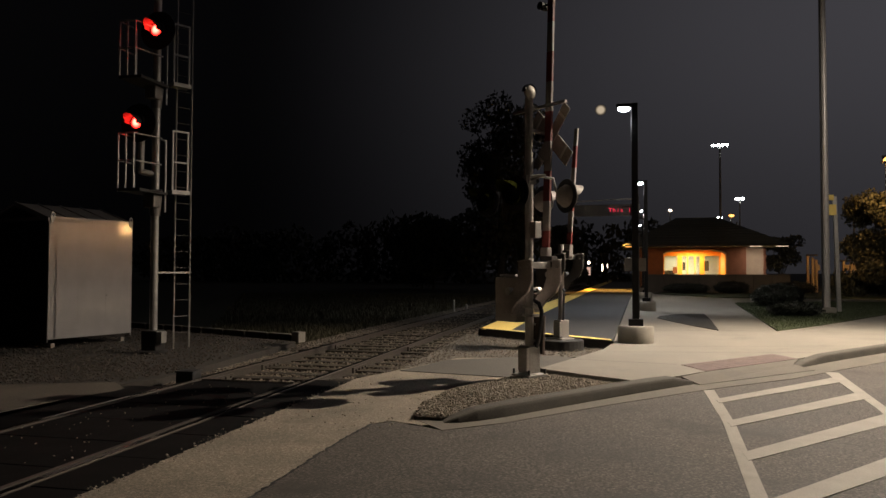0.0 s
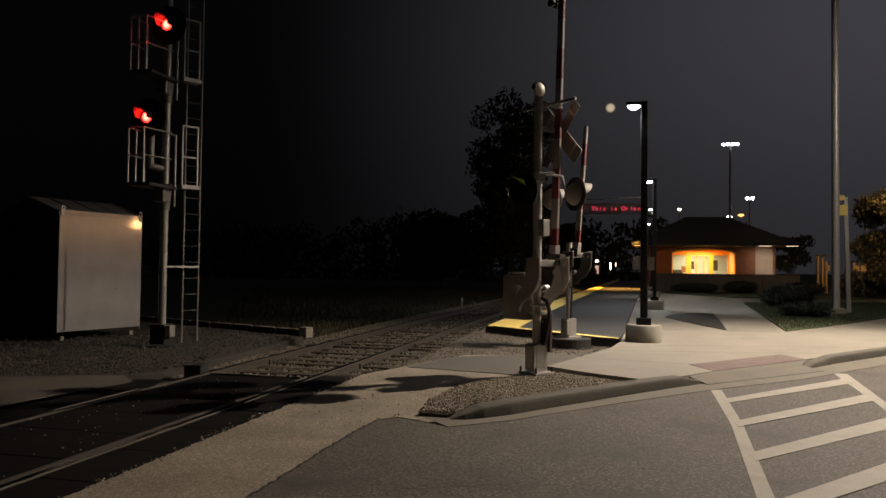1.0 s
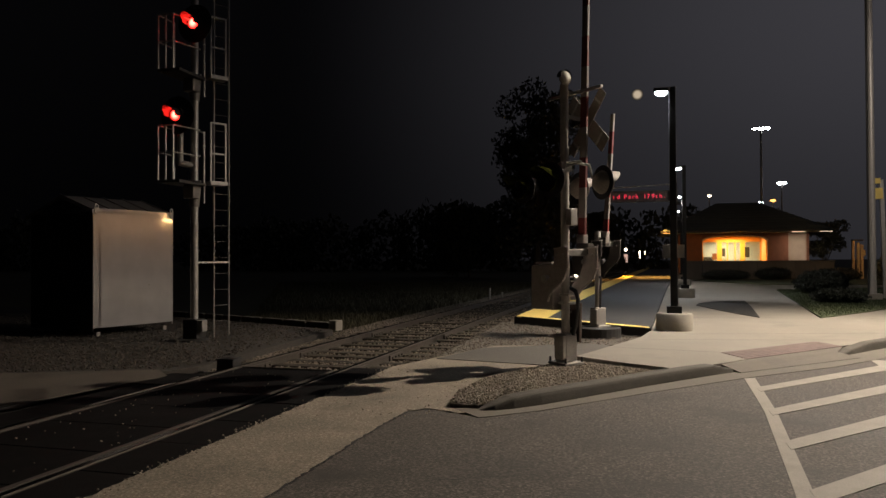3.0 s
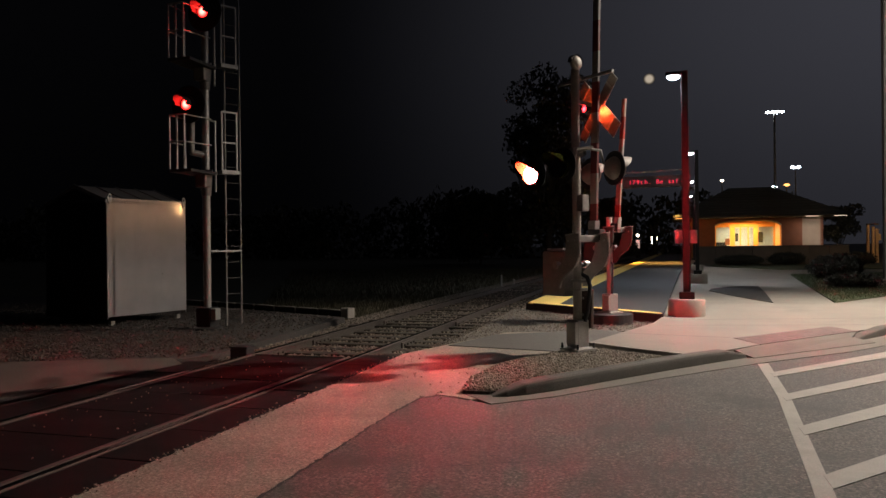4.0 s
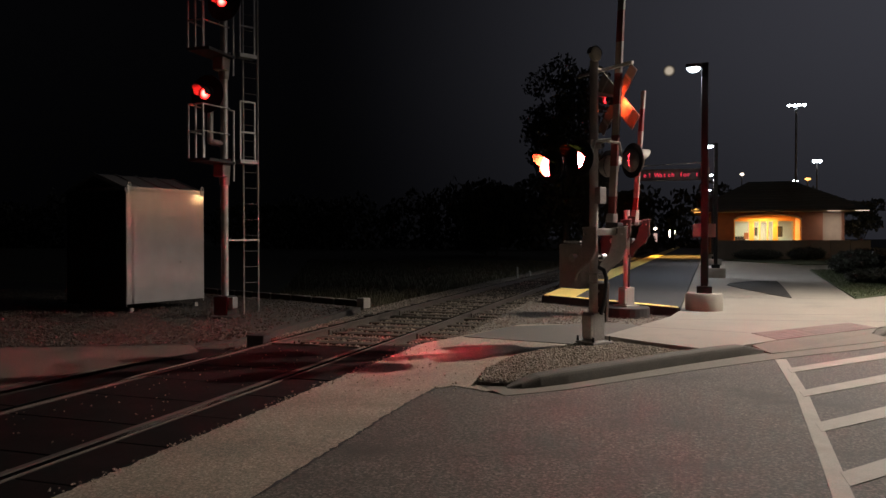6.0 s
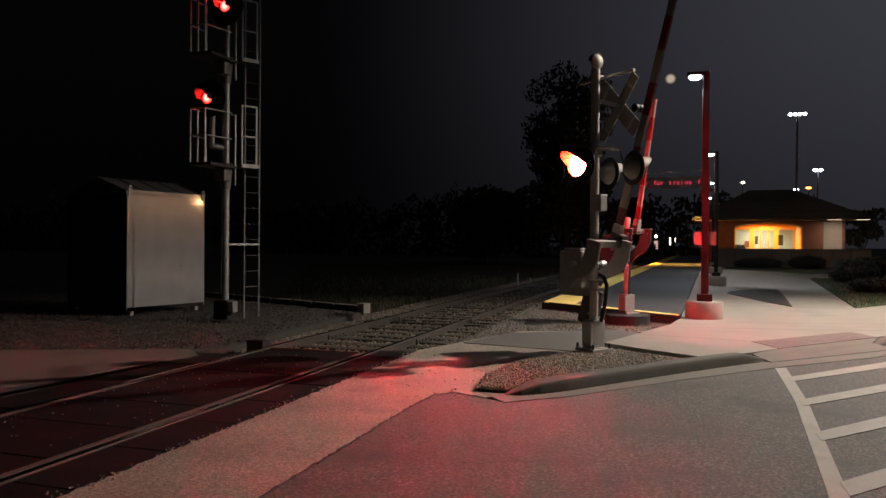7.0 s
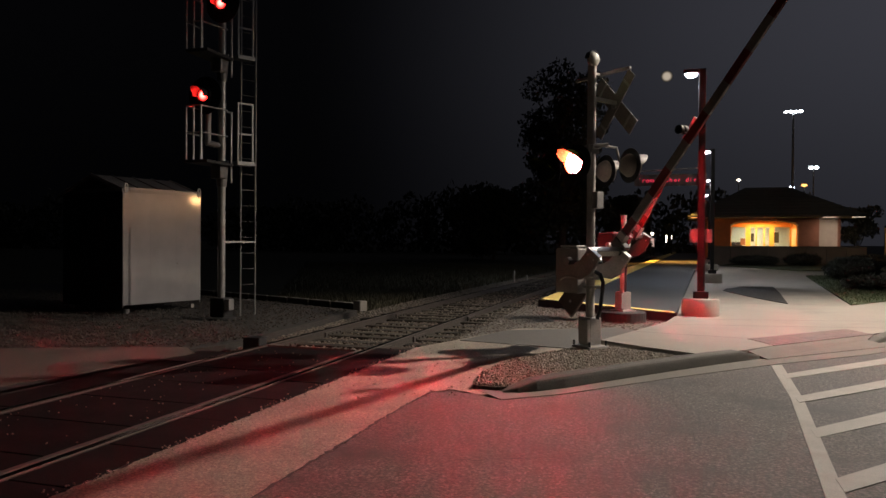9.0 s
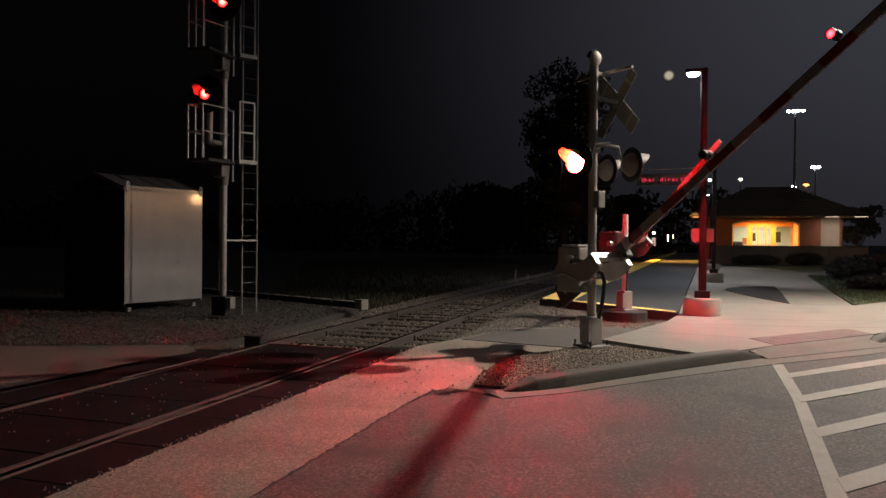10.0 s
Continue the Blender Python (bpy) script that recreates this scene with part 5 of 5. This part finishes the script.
for k in range(8):
    part("wall_block", one(box, (2.6 + 1.1 * k + 0.53, 50.0, 0.66), (1.08, 0.35, 1.18), bevel=0.01), WALLST, lw)
    part("coping", one(box, (2.6 + 1.1 * k + 0.53, 50.0, 1.285), (1.09, 0.45, 0.07), bevel=0.008), WALLST, lw)

# ---- planting ----
LAWN_IN = [(3.80, 17.95), (5.25, 20.05), (8.95, 26.2), (18.5, 38.6), (10, 36.0), (5.4, 33.4)]
slab("lawn", LAWN_IN, 0.05, WALK_TOP + 0.03, LAWN, "dim green lawn beside the pavement", "lawn")
slab("planting_bed", [(6.0, 40.5), (30, 44.4), (30, 51.5), (3.6, 49.6), (2.9, 47.6)], 0.05, WALK_TOP + 0.04, LAWN, "dark planted bed before the station", "ground")
TRI = [(1.45, 22.2), (1.60, 23.2), (2.10, 24.2), (2.60, 24.7), (3.08, 24.8), (2.86, 21.6), (2.52, 17.8), (2.15, 19.0), (1.75, 20.7)]
slab("planting_triangle", TRI, 0.05, WALK_TOP + 0.012, MULCH_SHADE, "dark mulched triangle in the pavement", "planting bed")


def shrub(x, y, w, hgt, count, seed, label):
    sh = thing("shrub", pose(x, y, WALK_TOP), label, "shrub", "shrubs on the lawn")
    part("stems", one(lambda b: [tube(b, (0, 0, 0), (math.cos(k) * w * 0.3, math.sin(k) * w * 0.3, hgt * 0.7), 0.02, 0.008, seg=5) for k in range(6)]), BARK, sh)
    blobs = [(0, 0, hgt * 0.5, w * 0.5, w * 0.45, hgt * 0.5), (-w * 0.2, 0.05, hgt * 0.42, w * 0.36, w * 0.36, hgt * 0.42), (w * 0.22, -0.05, hgt * 0.45, w * 0.32, w * 0.34, hgt * 0.45)]
    leaves("foliage", blobs, int(count * 3.6), 0.040, SHRUB, sh, seed)
    # dark balls added to stand for the shade between the leaves
    part("inner_shade", one(lambda b: [ball(b, q[:3], 1.0, (q[3] * 0.70, q[4] * 0.70, q[5] * 0.70), seg=12) for q in blobs]), MULCH_SHADE, sh, "dark balls for the shade inside the foliage")
    return sh


shrub(6.30, 29.6, 1.85, 1.00, 4200, 11, "rounded dark green shrub on the lawn")
shrub(5.55, 23.8, 1.50, 0.50, 3000, 12, "low spreading dark shrub on the lawn")
shrub(4.9, 48.0, 3.0, 0.75, 2200, 13, "dark low hedge before the wall")
shrub(7.6, 48.2, 2.2, 0.9, 1800, 14, "dark low hedge before the wall")
shrub(10.9, 47.0, 2.6, 0.9, 1800, 15, "dark low hedge before the wall")
shrub(14.5, 46.6, 4.2, 1.1, 2600, 16, "dark clipped hedge by the station")
shrub(18.6, 47.0, 5.0, 1.15, 3200, 17, "dark clipped hedge by the station")


def tree(x, y, hgt, spread, count, size, seed, label, trunk=2.0, nb=9, low=0.25):
    tr = thing("tree", pose(x, y, -0.3), label, "tree", "trees round the station")
    rng = random.Random(seed)
    bm = bmesh.new()
    tube(bm, (0, 0, 0), (0.1, 0, trunk), 0.035 * hgt * 0.6, 0.022 * hgt * 0.6, seg=9)
    blobs = []
    for k in range(nb):
        a = k * 2.4 + rng.uniform(-0.4, 0.4)
        r = spread * rng.uniform(0.25, 0.62)
        z = trunk + (hgt - trunk) * rng.uniform(low, 0.86)
        tube(bm, (0.1, 0, trunk * rng.uniform(0.8, 1.0)), (math.cos(a) * r, math.sin(a) * r, z), 0.010 * hgt * 0.6, 0.02, seg=6)
        s = spread * rng.uniform(0.28, 0.46)
        blobs.append((math.cos(a) * r, math.sin(a) * r, z, s, s, s * rng.uniform(0.6, 0.9)))
    part("trunk", bm, BARK, tr)
    leaves("crown", blobs, count, size, LEAF, tr, seed)
    return tr


tree(14.9, 44.0, 6.6, 3.0, 26000, 0.11, 21, "broadleaf tree in full leaf near the road", 1.2, 30, -0.05)
tree(18.6, 45.0, 6.6, 3.4, 20000, 0.12, 22, "broadleaf tree in full leaf near the road", 1.2, 28, -0.05)
tree(13.4, 62.0, 5.0, 2.2, 2600, 0.13, 23, "small broadleaf tree beside the station", 1.4)
tree(-9.3, 66.0, 18.0, 5.4, 15000, 0.21, 24, "tall dark tree across the railway", 4.0, 46, -0.1)
tree(-17.0, 72.0, 7.5, 6.0, 15000, 0.20, 25, "tall dark tree across the railway", 2.0, 24, 0.0)
tree(-4.6, 84.0, 8.0, 3.6, 10000, 0.22, 26, "dark tree beside the far track", 1.2, 16, 0.0)
tree(9.2, 104.0, 6.0, 3.2, 9000, 0.20, 29, "dark tree behind the platform", 1.0, 14, 0.0)
wood = random.Random(61)
leaves("far_woods", [(-170 + 7.5 * k + wood.uniform(-3, 3), 118 + wood.uniform(-12, 12), 3.5, 7.5, 5, wood.uniform(4.5, 8.5)) for k in range(25)], 26000, 0.55, LEAF, None, 62)
tagged(bpy.data.objects["far_woods"], "dark belt of woods beyond the field", "woods", kind="stuff")

# ---- steel pole with signs on the lawn ----
fp = thing("steel_pole", pose(7.0, 25.9, WALK_TOP), "tall bare steel pole on a square concrete base", "pole")
part("footing", one(box, (0, 0, 0.10), (0.46, 0.46, 0.24), bevel=0.04), CONC_BASE, fp)
part("shaft", one(tube, (0, 0, 0.2), (0, 0, 13.0), 0.105, 0.075, seg=16), MASTP, fp, smooth=True)
part("conduit", one(tube, (-0.13, -0.03, 0.2), (-0.11, -0.03, 13.0), 0.03, seg=8), DARK, fp)
part("hand_hole", one(box, (0.0, -0.1, 0.7), (0.10, 0.03, 0.18), bevel=0.008), GALV, fp)
sp = thing("sign_post", pose(7.62, 26.8, WALK_TOP, 0, -1.5), "slim post with small yellow sign boxes", "sign post")
part("post", one(box, (0, 0, 1.95), (0.12, 0.12, 3.9), bevel=0.01), GALV, sp)
part("sign_box", one(box, (-0.12, -0.08, 3.45), (0.26, 0.10, 0.36), bevel=0.01), YELLOW, sp, "yellow sign box")
part("sign_box", one(box, (-0.16, -0.08, 3.86), (0.22, 0.10, 0.18), bevel=0.01), YELLOW, sp, "yellow sign box")

# ---- lit shelter in the yard ----
shl = thing("shelter", pose(17.6, 66.5, -0.3, 0, 0, 4), "low shelter with pale posts under orange light", "shelter")
for x, h in ((0.15, 3.25), (0.55, 3.1), (0.85, 2.9), (2.5, 2.75), (3.1, 2.75), (3.75, 2.7), (4.4, 2.7), (4.95, 2.65)):
    part("post", one(box, (x, 3.8, h / 2), (0.20, 0.22, h), bevel=0.01), LIMEST, shl)
for x, w, z in ((0.5, 0.9, 3.3), (3.7, 2.7, 2.8)):
    part("beam", one(box, (x, 3.8, z), (w, 0.3, 0.12)), DARK, shl)
for x in (1.0, 3.42, 4.1):
    part("panel", one(box, (x, 3.85, 2.2), (0.34, 0.06, 0.5)), LIMEST, shl)


# ---- loose stone and grass ----
def on_island(r):
    x, y = r.uniform(-1.9, 0.25), r.uniform(6.9, 10.3)
    return (x, y, 0.045 + r.uniform(-0.012, 0.012)) if inside(x, y, island) else None


scatter("loose_gravel", 26000, on_island, 0.016, PEBBLE, "pale loose gravel round the signal mast", "gravel", 0.75, 31)


def in_bed(r):
    x, y = r.uniform(-3.2, 0.2), r.uniform(9.4, 17)
    return (x, y, -0.015 + r.uniform(-0.015, 0.02)) if inside(x, y, [(-3.2, 9.5), (-2.4, 12.0), (-0.9, 12.6), (0.05, 13.2), (0.1, 14.1), (-2.8, 16.5), (-3.2, 17)]) else None


scatter("bed_gravel", 13000, in_bed, 0.013, STONE, "grey gravel at the platform's end", "gravel", 0.7, 32)


def track_z(x):
    u = abs(x + 4.575)
    return -0.150 if u < 1.35 else -0.150 - (u - 1.35) * 0.036 if u < 1.9 else -0.168 - (u - 1.9) * 0.212


def on_track(r):
    y = 8.75 + 40 * r.random() ** 1.9
    x = -4.575 + r.uniform(-2.6, 2.3)
    if abs(x - XN) < 0.08 or abs(x - XF) < 0.08:
        return None
    if abs(x + 4.575) < 1.27 and abs(((y - 9.3 + 0.265) % 0.53) - 0.265) < 0.11 and r.random() < 0.78:
        return None
    return (x + bend(y), y, track_z(x) + r.uniform(-0.01, 0.035))


scatter("track_ballast", 70000, on_track, 0.025, STONE, "grey crushed stone between the sleepers", "ballast", 0.75, 33)


def on_pad(r):
    y = 6.8 + 9.5 * r.random() ** 1.4
    x = r.uniform(-19, -6.0)
    if not inside(x, y, [(-19, 6.75), (-13, 6.45), (-9, 7.35), (-6.2, 8.5), (-6.0, 9.0), (-6.4, 14.0), (-12.5, 17.0), (-19, 18)]):
        return None
    if r.random() < 0.45 and y > 10.5:
        return None
    return (x, y, -0.01 + r.uniform(-0.01, 0.03))


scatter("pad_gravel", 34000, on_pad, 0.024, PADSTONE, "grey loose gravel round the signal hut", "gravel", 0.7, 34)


def strays(r):
    k = r.random()
    if k < 0.5:
        return (-3.27 + r.gauss(0, 0.05), r.uniform(2.5, 9.0), 0.006)
    if k < 0.8:
        return (r.uniform(-3.2, -1.9), r.uniform(6.2, 9.5), 0.008)
    return (r.uniform(-5.2, -3.9), r.uniform(3.0, 8.5), 0.004)


scatter("stray_stones", 520, strays, 0.010, PEBBLE, "stray pebbles on the crossing and apron", "gravel", 0.7, 36)


def blades(name, count, place, hgt, material, label, seed):
    rng = random.Random(seed)
    vs, fs = [], []
    for _ in range(count):
        p = place(rng)
        if p is None:
            continue
        a = rng.uniform(0, 6.28)
        l = hgt * rng.uniform(0.5, 1.3)
        w = 0.006 + 0.05 * hgt
        k = len(vs)
        dx, dy = math.cos(a) * w, math.sin(a) * w
        bx, by = rng.uniform(-0.5, 0.5) * l, rng.uniform(-0.5, 0.5) * l
        vs += [(p[0] - dx, p[1] - dy, p[2]), (p[0] + dx, p[1] + dy, p[2]), (p[0] + bx, p[1] + by, p[2] + l)]
        fs.append((k, k + 1, k + 2))
    me = bpy.data.meshes.new(name)
    me.from_pydata(vs, [], fs)
    me.materials.append(material)
    return tagged(new(name, me), label, "grass", kind="stuff")


def on_lawn(r):
    x, y = r.uniform(3.8, 14), r.uniform(17.9, 36)
    return (x, y, WALK_TOP + 0.025) if inside(x, y, LAWN_IN) else None


blades("lawn_grass", 60000, on_lawn, 0.06, BLADE, "short green lawn grass", 41)


def on_field(r):
    y = 13 + 40 * r.random() ** 1.5
    x = r.uniform(-8.0 - 0.5 * (y - 13), -6.9) if y > 17.5 else r.uniform(-7.6, -6.6)
    return (x, y, -0.30)


blades("field_grass", 30000, on_field, 0.22, DRYBLADE, "rough dark grass along the track", 42)


# ---- what moves ----
def motions():
    swing = [(0, 1.9), (5.75, 1.9), (6.0, 3.4), (6.4, 9.0), (6.8, 14.9), (7.0, 17.4), (7.5, 23.4), (8.0, 29.5), (8.5, 35.6), (9.0, 41.7), (9.5, 48.2), (10.0, 54.8)]
    walk(arm1, [(t, PIVOT1 @ pose(0, 0, 0, 0, a, 0)) for t, a in swing])
    swing = [(0, 5.2), (6.1, 5.2), (6.4, 6.2), (6.8, 8.6), (7.0, 10.2), (7.5, 15.8), (8.0, 21.6), (8.5, 27.6), (9.0, 33.7), (9.5, 40.3), (10.0, 46.9)]
    walk(arm2, [(t, PIVOT2 @ pose(0, 0, 0, 0, a, 0)) for t, a in swing])
    # letters run from the sign's right end to its left
    pitch, rate, lag, x_in, x_out = 0.109, 6.9, 8.6, 0.86, -0.93
    for i, ob in LETTERS:
        place = lambda t: -0.80 + pitch * (i - (rate * t - lag))
        t_in = (-0.80 + pitch * (i + lag) - x_in) / (pitch * rate)
        t_out = (-0.80 + pitch * (i + lag) - x_out) / (pitch * rate)
        times = [0.0] + ([t_in - 0.4, t_in] if t_in > 0.5 else [])
        k = max(0.0, t_in) + 0.3
        while k < min(t_out, 10.0):
            times.append(k)
            k += 0.3
        if t_out < 10.0:
            times += [t_out, min(t_out + 0.4, 10.0)]
        times.append(10.2)
        rows, last = [], -1
        for t in times:
            if t > last + 0.04:
                rows.append((t, pose(min(max(place(t), x_out), x_in), -0.005, 0.105, 90)))
                last = t
        walk(ob, rows)
    half = 0.545
    for key, lens in list(LENSES.items()) + ARM_LENSES:
        here = lens.matrix_basis.copy()
        first_group = key in "ad1"
        # lit with its face outward at 0 degrees, dark at 180
        now, out = (180, [(0.0, here @ pose(0, 0, 0, 0, 0, 180))])
        t, lit_a = 3.235, True
        while t < 9.95:
            want = 0 if lit_a == first_group else 180
            if want != now:
                k = 1 if want == 0 else -1
                f0 = round(t * FPS)
                out.append(((f0 - 1) / FPS, here @ pose(0, 0, 0, 0, 0, now)))
                out.append((f0 / FPS, here @ pose(0, 0, 0, 0, 0, now + 60)))
                out.append(((f0 + 1) / FPS, here @ pose(0, 0, 0, 0, 0, now + 120)))
                out.append(((f0 + 2) / FPS, here @ pose(0, 0, 0, 0, 0, now + 180)))
                now = want
            lit_a = not lit_a
            t += half
        out.append((10.2, here @ pose(0, 0, 0, 0, 0, now)))
        walk(lens, out)


motions()
